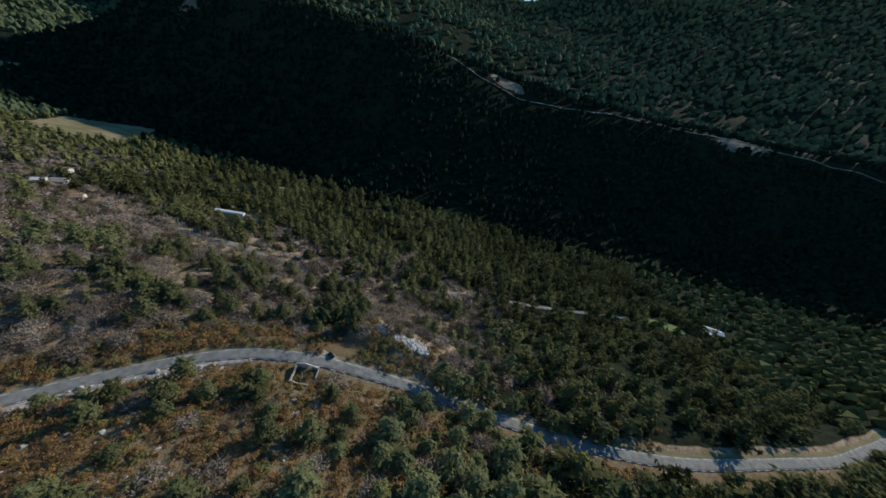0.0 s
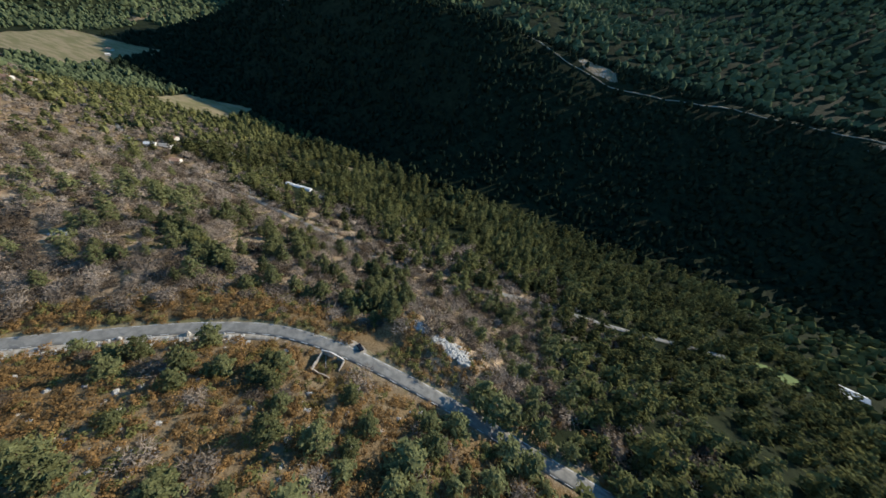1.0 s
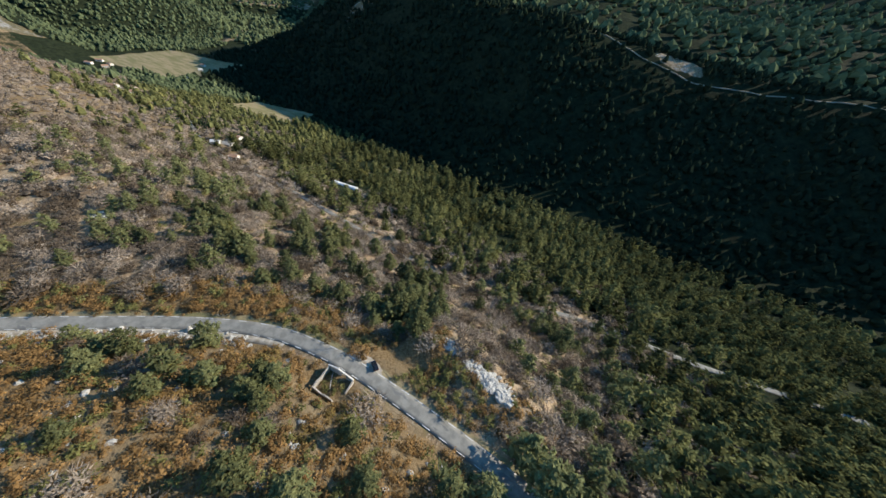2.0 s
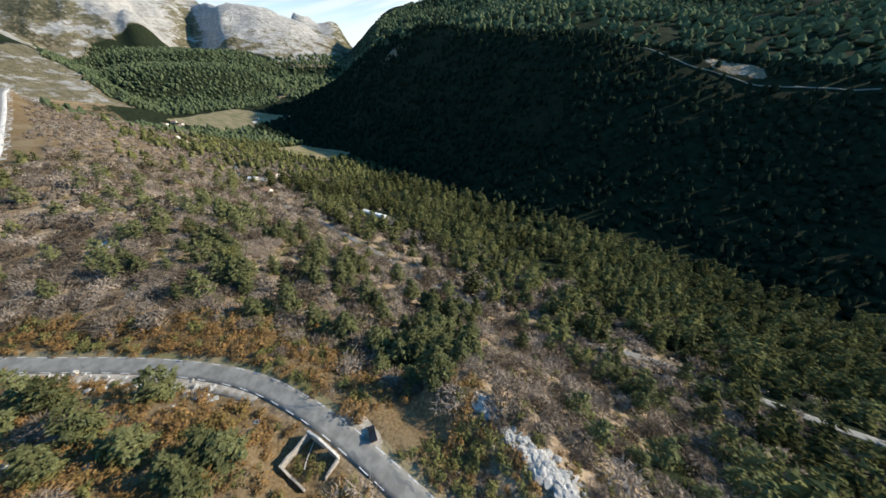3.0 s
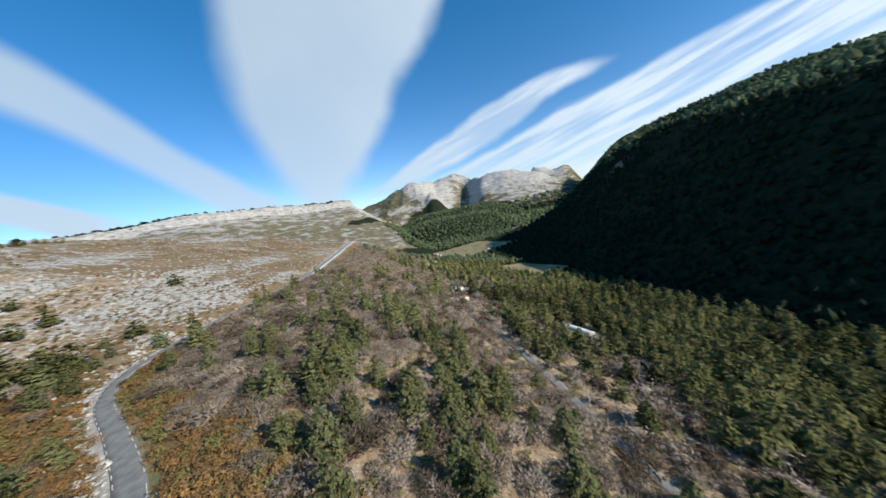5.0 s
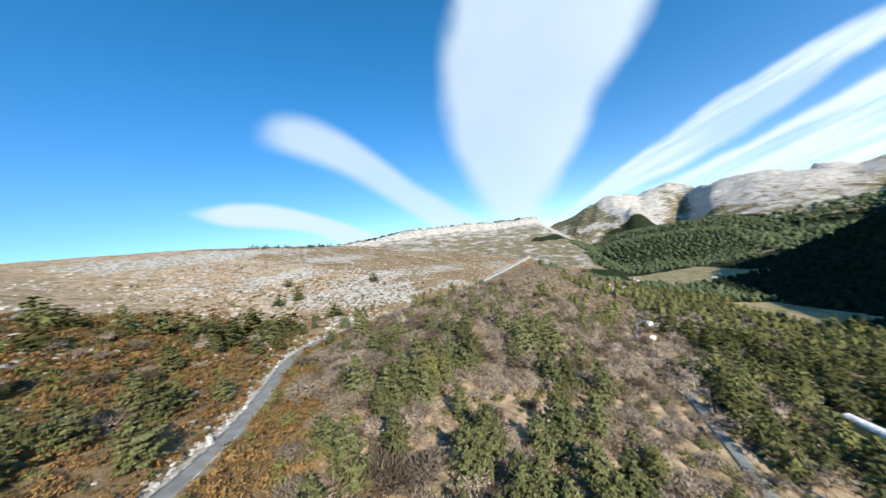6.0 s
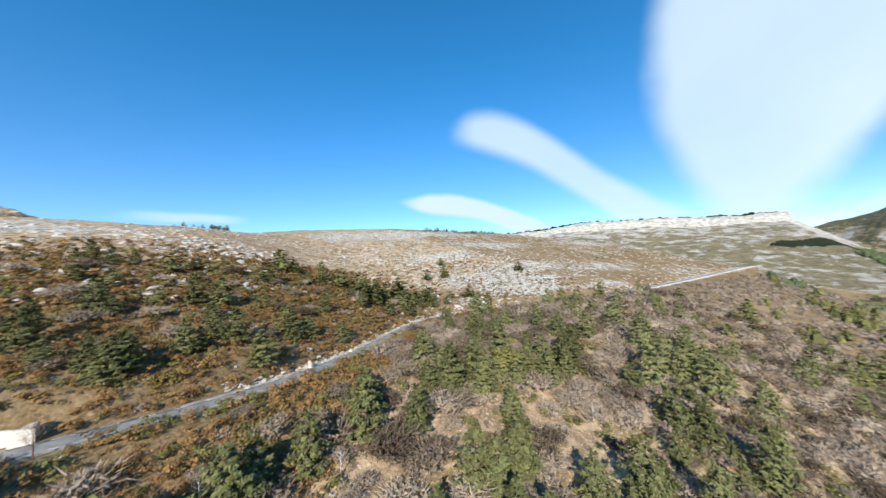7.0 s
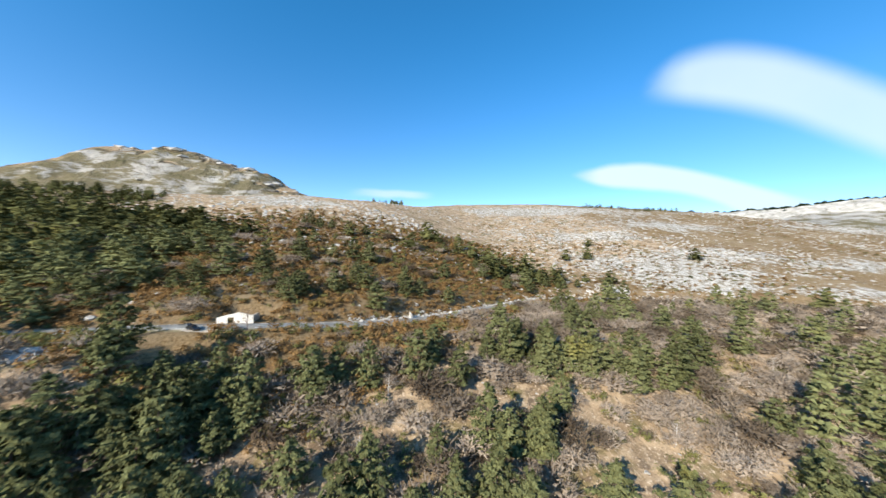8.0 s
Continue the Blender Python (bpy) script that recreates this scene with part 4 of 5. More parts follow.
def grove_share(x, y):
    """Clumps of pines on the slope below the road."""
    groves = bell(x, y, 60, 50, 18, 12) + bell(x, y, -5, 66, 10, 6) + bell(x, y, -32, 31, 11, 6) + 0.75 * bell(x, y, -70, 38, 14, 6) + 0.6 * bell(x, y, -28, 87, 9, 8)
    groves = groves + bell(x, y, 42, 92, 12, 15) + bell(x, y, -97, 2, 16, 8) + 0.6 * bell(x, y, -140, 70, 14, 9) + 0.55 * bell(x, y, -85, 96, 10, 7) + 0.5 * bell(x, y, 10, 118, 18, 6)
    return np.clip(groves, 0, 1)


def knoll_top(x, y):
    return step(bell(x, y, 97, 34, 15, 9, -10), 0.25, 0.5)


def pine_density(x, y):
    w = wood_share(x, y)
    s = road_y(x)
    patch = rough(x, y, 38, 3)
    d = y - s
    groves = grove_share(x, y)
    tan = bell(x, y, 10, 50, 9, 9) + bell(x, y, -48, 64, 13, 9)
    lower = (0.10 + 0.22 * step(patch, 0.0, 0.3) + 0.8 * groves) * step(d, 14, 26) * (1 - 0.8 * np.clip(tan, 0, 1))
    upper = (0.09 * step(x, -110, -20) + 0.42 * step(x - 0.4 * (d + 60), 50, 105) * (0.4 + 0.9 * step(patch, -0.1, 0.2))) * (1 - 0.98 * step(-d, 80 + 0.4 * np.maximum(x - 40, 0), 130 + 0.4 * np.maximum(x - 40, 0))) + 0.004 + 0.75 * bell(x, y, -95, -110, 42, 14, -25)
    scrub = np.where(d > 0, lower, upper)
    return np.clip(scrub + (0.97 - 0.7 * step(rough(x + 90, y, 42, 3), 0.12, 0.32)) * step(w + 0.55 * patch, 0.3, 0.75) * (w > 0.05), 0, 1) * (1 - field_share(x, y)) * (1 - knoll_top(x, y))


SINGLE_PINES = [(58, -19), (50, -14), (43, -14), (65, -44), (54, -51), (28, -58), (19, -58), (50, -120), (58, -118), (66, -125), (25, -116), (13, -9),
                (0, -34), (-7, -29), (-26, -63), (-22, -32), (-57, -84), (-71, -73), (-88, -76), (-108, -91), (-57, -101), (-54, -148), (-134, -90),
                (18, -22), (43, -8), (46, -13), (31, -17), (46, -6), (88, -12), (87, -21), (102, -19), (77, -24), (63, -28), (50, -48), (23, -44), (111, -8), (124, -11)]
SLOPE_PINES = [(-5, 29), (-33, 10), (-23, 29), (-11, 40), (-29, 32), (-18, 58), (22, 36), (-60, 15), (-48, 34), (-52, 39), (-77, 26), (-82, 39),
               (-104, 25), (-119, 31), (-93, 58), (-101, 74), (-82, 74), (-87, 80), (-143, 78), (-150, 62), (0, 35), (-6, 24), (-58, 27), (-2, 58),
               (12, 63), (-8, 90), (-5, 102), (-14, 143), (26, 42), (44, 46), (48, 66), (58, 82), (47, 40), (51, 49), (62, 54), (-70, 77), (43, 137),
               (62, 155), (-69, 6), (90, 152), (68, 60), (57, 57), (66, 68), (52, 74)]
FAR_SLOPE_PINES = [(124, 104), (130, 108), (128, 99), (120, 110), (137, 112), (150, 150), (160, 160), (118, 125), (142, 124), (148, 104), (155, 118)]
px, py = spread(-300, 430, -260, 440, 9.6, pine_density, 5.5, 11.0)
gx_, gy_ = spread(-170, 110, 14, 135, 6.2, lambda x, y: 0.7 * step(grove_share(x, y), 0.3, 0.6), 6.0, 10.0)
px, py = np.concatenate([px, gx_]), np.concatenate([py, gy_])
ex = np.arange(122, 215, 6.5)
ey = road_y(ex) + 8.0 + 2.5 * np.sin(ex * 1.7)
px, py = np.concatenate([px, ex]), np.concatenate([py, ey])
near = inside(px, py)
order = np.nonzero(near)[0][205:]
near[order] = False
qx, qy = px[~near], py[~near]
dim = np.clip(0.5 + 0.8 * rough(qx, qy, 45, 3) + plant_rng.uniform(-0.45, 0.45, len(qx)), 0, 1)
pines_mid = rows_for(qx, qy, 17.5, 12.0, 0.5, tone=dim)
PINE_CLOSE = [pine_crown(90 + s, 9, 7, 15, 0.056, 0.2 + 0.1 * s) for s in range(5)]
close = (qx > -235) & (qx < 165) & (qy > -90) & (qy < 125)
uphill = (qy < road_y(qx))[:, None]
pines_mid = pines_mid * np.where(uphill, (1, 1, 1, 1, 1.2, 0.82, 0.8), np.ones(7))
pines_close = pines_mid[close] * (1, 1, 1, 1, 0.8, 0.92, 1)
scatter("pine_forest", PINE_CLOSE, pines_close, PINE, "green pines with layered needle plates among leafless bushes", "pines")
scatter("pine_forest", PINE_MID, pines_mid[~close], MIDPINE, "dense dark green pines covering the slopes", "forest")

single = np.array(SINGLE_PINES + SLOPE_PINES + FAR_SLOPE_PINES, float)
nx_, ny_ = np.concatenate([single[:, 0], px[near]]), np.concatenate([single[:, 1], py[near]])


def pine_kinds():
    made = []
    for k, (v, f) in enumerate(PINE_NEAR):
        me = mesh_of("crown", v, f, PINE, tone=np.full(len(v), 0.3))
        bm = bmesh.new()
        r = random.Random(k)
        tube(bm, [(0, 0, -0.05), (0.005, 0, 0.3), (0.0, 0.01, 0.6), (0.01 * (k % 3), 0, 0.93)], [0.018, 0.014, 0.009, 0.003], 7)
        for i in range(9):
            z, a = 0.2 + 0.075 * i, r.uniform(0, 6.28)
            l = 0.22 * (1 - 0.09 * i)
            tube(bm, [(0, 0, z), (math.cos(a) * l, math.sin(a) * l, z + 0.03)], [0.006, 0.002], 4)
        tm = bpy.data.meshes.new("trunk")
        bm.to_mesh(tm)
        bm.free()
        tm.materials.append(BARK)
        made.append((tm, me))
    return made


def build_near_pines():
    kinds = pine_kinds()
    rows = rows_for(nx_, ny_, 13.8, 11.0, 0.35)
    rows[:len(SINGLE_PINES), 5] *= 0.85
    first = {}
    for i, (x, y, z, turn, wide, tall) in enumerate(rows[:300, :6]):
        k = i % len(kinds)
        m = Matrix.LocRotScale((x, y, z), Euler((0, 0, turn)), (wide, wide, tall))
        if k not in first:
            tree = anchor("pine_tree", m, "green mountain pine with layered needle plates", "pine tree", "pines on the hillside")
            tm, me = kinds[k]
            part("trunk", tm, None, tree)
            part("crown", me, None, tree)
            first[k] = tree
        else:
            copy_thing(first[k], m).scale = (wide, wide, tall)


build_near_pines()


def far_forest(x, y):
    return wood_share(x, y) * step(distance_to(x, y, CREST_TRACK), 8, 14) * (1 - step(-x, 1000, 1250)) * (1 - step(stone_share(x, y), 0.25, 0.4))


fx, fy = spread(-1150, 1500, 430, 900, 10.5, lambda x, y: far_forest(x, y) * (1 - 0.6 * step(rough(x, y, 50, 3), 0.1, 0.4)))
scatter("forest", PINE_TINY, rows_for(fx, fy, 11.5, 9.5, 0.6), SHADEPINE, "pine forest on the shaded slope, darkened in colour for that shade", "forest")
fx, fy = spread(-2200, 2350, 830, 2700, 24.5, lambda x, y: (0.92 - 0.55 * step(rough(x, y, 200, 3), 0.15, 0.4)) * step(distance_to(x, y, CREST_TRACK), 8, 16))
# ridge tone raised, painted brightness in place of haze
scatter("forest", PINE_TINY, rows_for(fx, fy, 25, 15, 0.5, tone=plant_rng.uniform(0.3, 1.2, len(fx))), HAZEPINE, "distant wooded ridge", "forest")
fx, fy = spread(-2750, -1150, 100, 1250, 12.0, lambda x, y: 0.9 * knoll_share(x, y) * (height(x, y) < 18))
scatter("forest", PINE_TINY, rows_for(fx, fy, 13.5, 9, 0.5, tone=plant_rng.uniform(-0.2, 0.5, len(fx))), HAZEPINE, "wooded knoll at the valley's end", "forest")
fx, fy = spread(-1000, -300, 60, 440, 9.0, lambda x, y: pine_density(x, y) * np.maximum(0.75 * step(rough(x, y, 60, 3), -0.4, 0.1), step(y, 210, 260)))
valley = rows_for(fx, fy, 13, 9.5, 0.5)
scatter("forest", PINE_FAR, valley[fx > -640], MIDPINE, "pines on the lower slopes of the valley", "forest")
scatter("forest", PINE_TINY, valley[fx <= -640], HAZEPINE, "pines far down the valley", "forest")
fx, fy = spread(430, 1300, -300, 440, 12.0, lambda x, y: 0.9 * step(y - road_y(x), -300, -200))
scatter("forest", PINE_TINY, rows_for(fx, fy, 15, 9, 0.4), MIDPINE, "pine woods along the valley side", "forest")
fx, fy = spread(250, 900, -330, -180, 10.0, lambda x, y: 0.8 * step(y, -300, -240))
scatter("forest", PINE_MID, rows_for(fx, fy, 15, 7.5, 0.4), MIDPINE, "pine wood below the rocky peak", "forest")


def scrub_density(x, y):
    """Leafless bushes on the slope below the road."""
    d = y - road_y(x)
    patch = rough(x + 500, y, 30, 3)
    low = (0.88 + 0.05 * step(x, 70, 100) - 0.15 * step(-x, 60, 110)) * step(d, 12, 26) * (1 - 0.75 * step(y, 170, 260)) * (1 - 0.8 * step(x + 30 * patch - 0.15 * (y - 60), 140, 200)) * (0.6 + 0.4 * step(patch, -0.3, 0.05)) * (1 - 0.6 * bell(x, y, -48, 66, 9, 7)) * (1 - 0.5 * bell(x, y, 10, 50, 8, 8))
    up = step(-d, 6, 20) * 0.12 * step(x, -130, -60) * (1 - step(-d, 120, 180))
    return (low + up + 0.45 * bell(x, y, 130, 30, 70, 14)) * (1 - 0.4 * knoll_top(x, y))


bx, by = spread(-300, 250, -120, 240, 5.6, scrub_density, 5.4, 2.0)
inner = (bx > -130) & (bx < 150) & (by < 135)
scatter("bare_bushes", TWIG_NEAR, rows_for(bx[inner], by[inner], 9.4, 5.8, 0.6, tone=plant_rng.uniform(-0.05, 1.0, int(inner.sum()))), TWIG, "leafless grey-brown bushes on the slope", "bushes")
scatter("bare_bushes", TWIG_MID, rows_for(bx[~inner], by[~inner], 11.5, 7.4, 0.55, tone=plant_rng.uniform(-0.6, 0.6, int((~inner).sum()))), TWIG, "leafless grey-brown bushes on the slope", "bushes")
bx, by = spread(-1000, -300, 20, 330, 6.6, lambda x, y: 0.6 * (1 - field_share(x, y)) * step(y - road_y(x), 10, 30), 5.0)
scatter("bare_bushes", TWIG_FAR, rows_for(bx, by, 11.5, 6.2, 0.55, tone=plant_rng.uniform(-0.3, 0.25, len(bx))), TWIG, "far leafless thickets on the slope", "bushes")


def rust_density(x, y):
    d = y - road_y(x)
    reach = 16 * bell(x, y, 30, 40, 45, 60)
    strip = step(d, 3, 6) * (1 - step(d, 16 + reach, 30 + reach)) * (1 - 0.7 * step(x, 75, 120)) * (1.0 - 0.6 * step(-x, 130, 200))
    above = step(-d, 4, 9) * (0.10 + 0.9 * step(x, -140, -60)) * (1 - 0.75 * step(-d, 120, 180))
    return np.clip(strip + above * (0.85 + 0.15 * step(rough(x, y + 77, 22, 3), -0.25, 0.2)) + 1.2 * bell(x, y, 97, 31, 15, 6), 0, 1)


bx, by = spread(-300, 250, -190, 90, 2.5, rust_density, 4.3)
olive = plant_rng.random(len(bx)) < 0.14 + 0.34 * step(rough(bx, by, 16, 3), 0.05, 0.3) + 0.3 * bell(bx, by, 97, 31, 15, 8)
inner = (bx > -90) & (bx < 110) & (by > -58)
for mask, mat, text in ((~olive, RUST, "rust-brown heath and dry juniper scrub"), (olive, OLIVE, "olive-green juniper bushes among dry heath")):
    scatter("scrub", BUSH_NEAR, rows_for(bx[mask & inner], by[mask & inner], 4.3, 3.1, 0.5), mat, text, "scrub")
    scatter("scrub", BUSH_MID, rows_for(bx[mask & ~inner], by[mask & ~inner], 3.8, 2.4, 0.5), mat, text, "scrub")
ox, oy = spread(-300, 170, 5, 160, 5.6, lambda x, y: (0.52 + 0.1 * step(-x, 40, 90)) * step(y - road_y(x), 10, 20), 5.0, 2.0)
scatter("scrub", BUSH_NEAR, rows_for(ox, oy, 4.8, 3.6, 0.5), OLIVE, "yellowish green bushes on the slope", "scrub")

# ---- single trees and stones ----


def put_height(x, y):
    return float(height(np.array([x]), np.array([y]))[0])


def skyline_pines():
    rows = []
    for i in range(22):
        f = plant_rng.random() ** 1.4
        rows.append((-12 + 56 * f + plant_rng.uniform(-3, 3), -352 + 18 * f + plant_rng.uniform(-6, 6)))
    for i in range(34):
        f = i / 33 + plant_rng.uniform(-0.03, 0.03)
        rows.append((-352 - 140 * f, -398 + 52 * f + plant_rng.uniform(-5, 5)))
    p = np.array(rows)
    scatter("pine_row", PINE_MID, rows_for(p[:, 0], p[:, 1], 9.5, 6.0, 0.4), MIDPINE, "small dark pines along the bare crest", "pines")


skyline_pines()


def bare_tree(x, y, tall, seed):
    """A leafless tree: trunk, forking limbs and a haze of twigs."""
    r = random.Random(seed)
    tree = anchor("bare_tree", pose(x, y, put_height(x, y) - 0.1, 0, 0, r.uniform(0, 360)), "leafless pale-barked tree on the slope" if seed else "leafless tree beside the road opposite the ruin", "tree", "" if seed == 0 else "bare trees")
    bm = bmesh.new()
    tube(bm, [(0, 0, 0), (0.05, 0, tall * 0.35), (0.0, 0.08, tall * 0.7), (0.12, 0, tall * 0.95)], [0.02 * tall, 0.016 * tall, 0.009 * tall, 0.003 * tall], 7)
    part("trunk", bm, POLE if seed else BARK, tree)
    bm = bmesh.new()
    tips = []
    for i in range(11):
        z, a = tall * (0.3 + 0.055 * i), i * 2.4 + r.uniform(-0.4, 0.4)
        l = tall * r.uniform(0.22, 0.36) * (1 - 0.045 * i)
        mid = Vector((math.cos(a) * l * 0.55, math.sin(a) * l * 0.55, z + l * 0.35))
        end = Vector((math.cos(a) * l, math.sin(a) * l, z + l * 0.95))
        tube(bm, [(0.03, 0.02, z), mid, end], [0.007 * tall, 0.005 * tall, 0.0015 * tall], 5)
        tips += [mid, end, (mid + end) / 2]
    part("limbs", bm, POLE if seed else BARK, tree)
    rng = np.random.default_rng(seed)
    vs = []
    for tip in tips:
        for _ in range(9):
            p = np.array(tip) + rng.normal(size=3) * 0.04 * tall
            vs += blade(rng, p, p + rng.normal(size=3) * (0.07 * tall, 0.07 * tall, 0.05 * tall) + (0, 0, 0.05 * tall), 0.0035 * tall)
    v = np.array(vs)
    tagged(part("twig_haze", mesh_of("twig_haze", v, np.arange(len(v)).reshape(-1, 3), TWIG, tone=np.full(len(v), 0.4)), None, tree), kind="stuff")


bare_tree(51.1, 17.4, 6.6, 0)
for i, (x, y, tall) in enumerate(((-62, 58, 6), (-20, 78, 6.5), (8, 40, 5.5), (-75, 44, 5), (-35, 30, 5), (-98, 66, 6), (14, 56, 6), (-5, 62, 5.5), (-120, 40, 6), (30, 34, 5))):
    bare_tree(x, y, tall, i + 1)

STONES = [stone_mesh("boulder", s, 0.62 + 0.06 * (s % 4)) for s in range(6)]


def boulders():
    """White boulders along the uphill side of the road, the nearest as single things."""
    r = random.Random(3)
    n = 0
    for i in range(len(UPPER_ROAD)):
        p = UPPER_ROAD[i]
        if not -140 < p[0] < 18:
            continue
        for _ in range(3 if r.random() < 0.7 else 1):
            c = p[:2] + road_side[i] * (3.9 + r.random() ** 1.6 * 4.5) * (1 if road_side[i][1] < 0 else -1)
            x, y = c[0] + r.uniform(-1.4, 1.4), c[1] + r.uniform(-1, 1)
            size = 0.24 + 1.0 * r.random() ** 3
            ob = new("boulder", STONES[r.randrange(6)])
            ob.matrix_world = Matrix.LocRotScale((x, y, put_height(x, y) + size * 0.15), Euler((r.uniform(-0.3, 0.3), r.uniform(-0.3, 0.3), r.uniform(0, 6))), (size, size * r.uniform(0.6, 1.2), size * r.uniform(0.8, 1.4)))
            tagged(ob, "white limestone boulder on the road bank", "boulder", "boulders along the road")
            n += 1
            if n > 190:
                return


boulders()
stone_arrays = [arrays_of(m) for m in STONES]


def stone_field():
    x, y = spread(-330, 190, -230, 30, 4.6, lambda x, y: step(road_y(x) - y, 5, 12) * (0.22 + 0.3 * bell(x, y, 10, -45, 75, 35) + 0.5 * np.clip(stone_share(x, y) - 0.2, 0, 1)) * (0.3 + 0.9 * step(rough(x, y, 26, 3), 0.0, 0.3)) * (1 + 0.8 * step(road_y(x) - y, 50, 100)), 5.0)
    rows = rows_for(x, y, 1.0, 0.8, 0.7, 0.05)
    rows[:, 4:6] *= (1 + 0.7 * step(road_y(x) - y, 60, 110))[:, None]
    scatter("stones", stone_arrays, rows, ROCK, "scattered pale limestone rocks on the heath", "rocks")
    x, y = spread(-120, 110, 18, 120, 6.0, lambda x, y: 0.16 + 0.0 * x, 5.0)
    scatter("stones", stone_arrays, rows_for(x, y, 0.5, 0.4, 0.6, 0.05), ROCK, "pale stones among the bushes", "rocks")


stone_field()


def cliff_material():
    n = Nodes("grey_limestone_cliff")
    face = n.mix(n.ramp(n.noise(0.04, 6, 0.7, squash=(1, 1, 2.5)), 0.35, 0.65), (0.28, 0.27, 0.245), (0.46, 0.445, 0.41))
    crack = n.ramp(n.noise(0.07, 5, 0.7, squash=(1, 1, 0.16)), 0.56, 0.66)
    face = n.mix(crack, face, (0.13, 0.125, 0.105))
    ledge = n.ramp(n.noise(0.05, 5, 0.7, squash=(0.35, 0.35, 3.0)), 0.57, 0.66)
    face = n.mix(ledge, face, (0.12, 0.115, 0.065))
    return n.finish(face, 0.95, n.bump(n.noise(0.2, 5, squash=(1, 1, 0.4)), 0.8), specular=0.1)


CLIFF = cliff_material()


def rubble_stone(seed):
    rng = np.random.default_rng(seed)
    bm = bmesh.new()
    bmesh.ops.create_icosphere(bm, subdivisions=1, radius=1.0)
    for v in bm.verts:
        v.co *= rng.uniform(0.6, 1.2)
        v.co.z *= 0.55
    got = np.array([v.co[:] for v in bm.verts]), np.array([[v.index for v in f.verts] for f in bm.faces])
    bm.free()
    return got


def stony_hill():
    """Rocks and tufts over the bare hill west of the bend."""
    stones = [rubble_stone(s) for s in range(6)]
    hill = lambda x, y: step(road_y(x) - y, 4, 12) * step(-x, 70, 130)
    x, y = spread(-760, -70, -330, 40, 4.2, lambda x, y: hill(x, y) * np.clip(0.3 + 0.9 * step(rough(x, y, 40, 4) + 0.9 * (stone_share(x, y) - 0.38), 0.0, 0.3), 0, 1) * 0.85, 5.5)
    scatter("stones", stones, rows_for(x, y, 1.3, 0.9, 0.75, 0.1), ROCK, "pale limestone rubble strewn over the bare hill", "rocks")
    x, y = spread(120, 900, -760, -330, 26, lambda x, y: 0.3 * step(rough(x, y, 120, 3), 0.0, 0.25))
    scatter("stones", stones, rows_for(x, y, 6.5, 4.5, 0.7, 0.6), ROCK, "grey rock bands breaking out of the peak's slopes", "rocks")
    x, y = spread(-400, 330, -420, -60, 5.2, lambda x, y: step(road_y(x) - y, 70, 130) * (x > -90 - 2.2 * (road_y(x) - y - 170)) * (0.1 + 0.5 * step(rough(x, y, 45, 4), 0.05, 0.25)), 5.5)
    scatter("stones", stones, rows_for(x, y, 1.5, 1.2, 0.75, 0.1), ROCK, "white limestone rocks on the slope below the crest", "rocks")
    f = plant_rng.random(260)
    x, y = 84 + 27 * f + plant_rng.normal(0, 1.6, 260), 41 - 7 * f + plant_rng.normal(-0.4, 1.7, 260)
    scatter("stones", stones, rows_for(x, y, 0.55, 0.6, 0.7, 0.0), ROCK, "white rubble round the knoll's crest", "rocks")
    line = UPPER_ROAD[(UPPER_ROAD[:, 0] > -200) & (UPPER_ROAD[:, 0] < 24)]
    k = plant_rng.integers(0, len(line), 620)
    x, y = line[k, 0] + plant_rng.normal(0, 1.2, 620), line[k, 1] - plant_rng.uniform(4.6, 10.0, 620)
    scatter("stones", stones, rows_for(x, y, 0.6, 0.6, 0.7, 0.0), ROCK, "pale rubble on the bank above the road", "rocks")
    far_line = UPPER_ROAD[UPPER_ROAD[:, 0] < -320]
    k = plant_rng.integers(0, len(far_line), 420)
    off = plant_rng.choice([-1, 1], 420) * plant_rng.uniform(4.5, 10.5, 420)
    x, y = far_line[k, 0] + plant_rng.normal(0, 1, 420), far_line[k, 1] + off
    scatter("stones", stones, rows_for(x, y, 1.2, 1.0, 0.6, 0.1), ROCK, "white rubble along the road's broad verge", "rocks")
    f = np.sort(plant_rng.random(90) ** 1.5)
    x = np.interp(f, [0, 0.35, 0.5, 0.8, 1], [590, 500, 430, 280, 150]) + plant_rng.normal(0, 16, 90)
    y = np.interp(f, [0, 0.35, 0.5, 0.8, 1], [-655, -642, -625, -585, -555]) + plant_rng.normal(8, 22, 90)
    scatter("stones", stones, rows_for(x, y, 9.5, 6.5, 0.7, 1.6), ROCK, "white rocks along the peak's ridge", "rocks")
    x, y = spread(-700, -70, -330, 40, 4.6, lambda x, y: hill(x, y) * 0.75 * step(rough(x + 40, y, 34, 4), -0.1, 0.2), 5.5)
    pick = plant_rng.random(len(x)) < 0.3
    tuft = [bush(40 + s, 4, 5, 0.3) for s in range(4)]
    scatter("scrub", tuft, rows_for(x[~pick], y[~pick], 2.6, 1.3, 0.6), RUST, "low brown tufts of dry heath on the bare hill", "scrub")
    scatter("scrub", tuft, rows_for(x[pick], y[pick], 2.8, 1.5, 0.6), OLIVE, "low olive tufts on the bare hill", "scrub")


stony_hill()


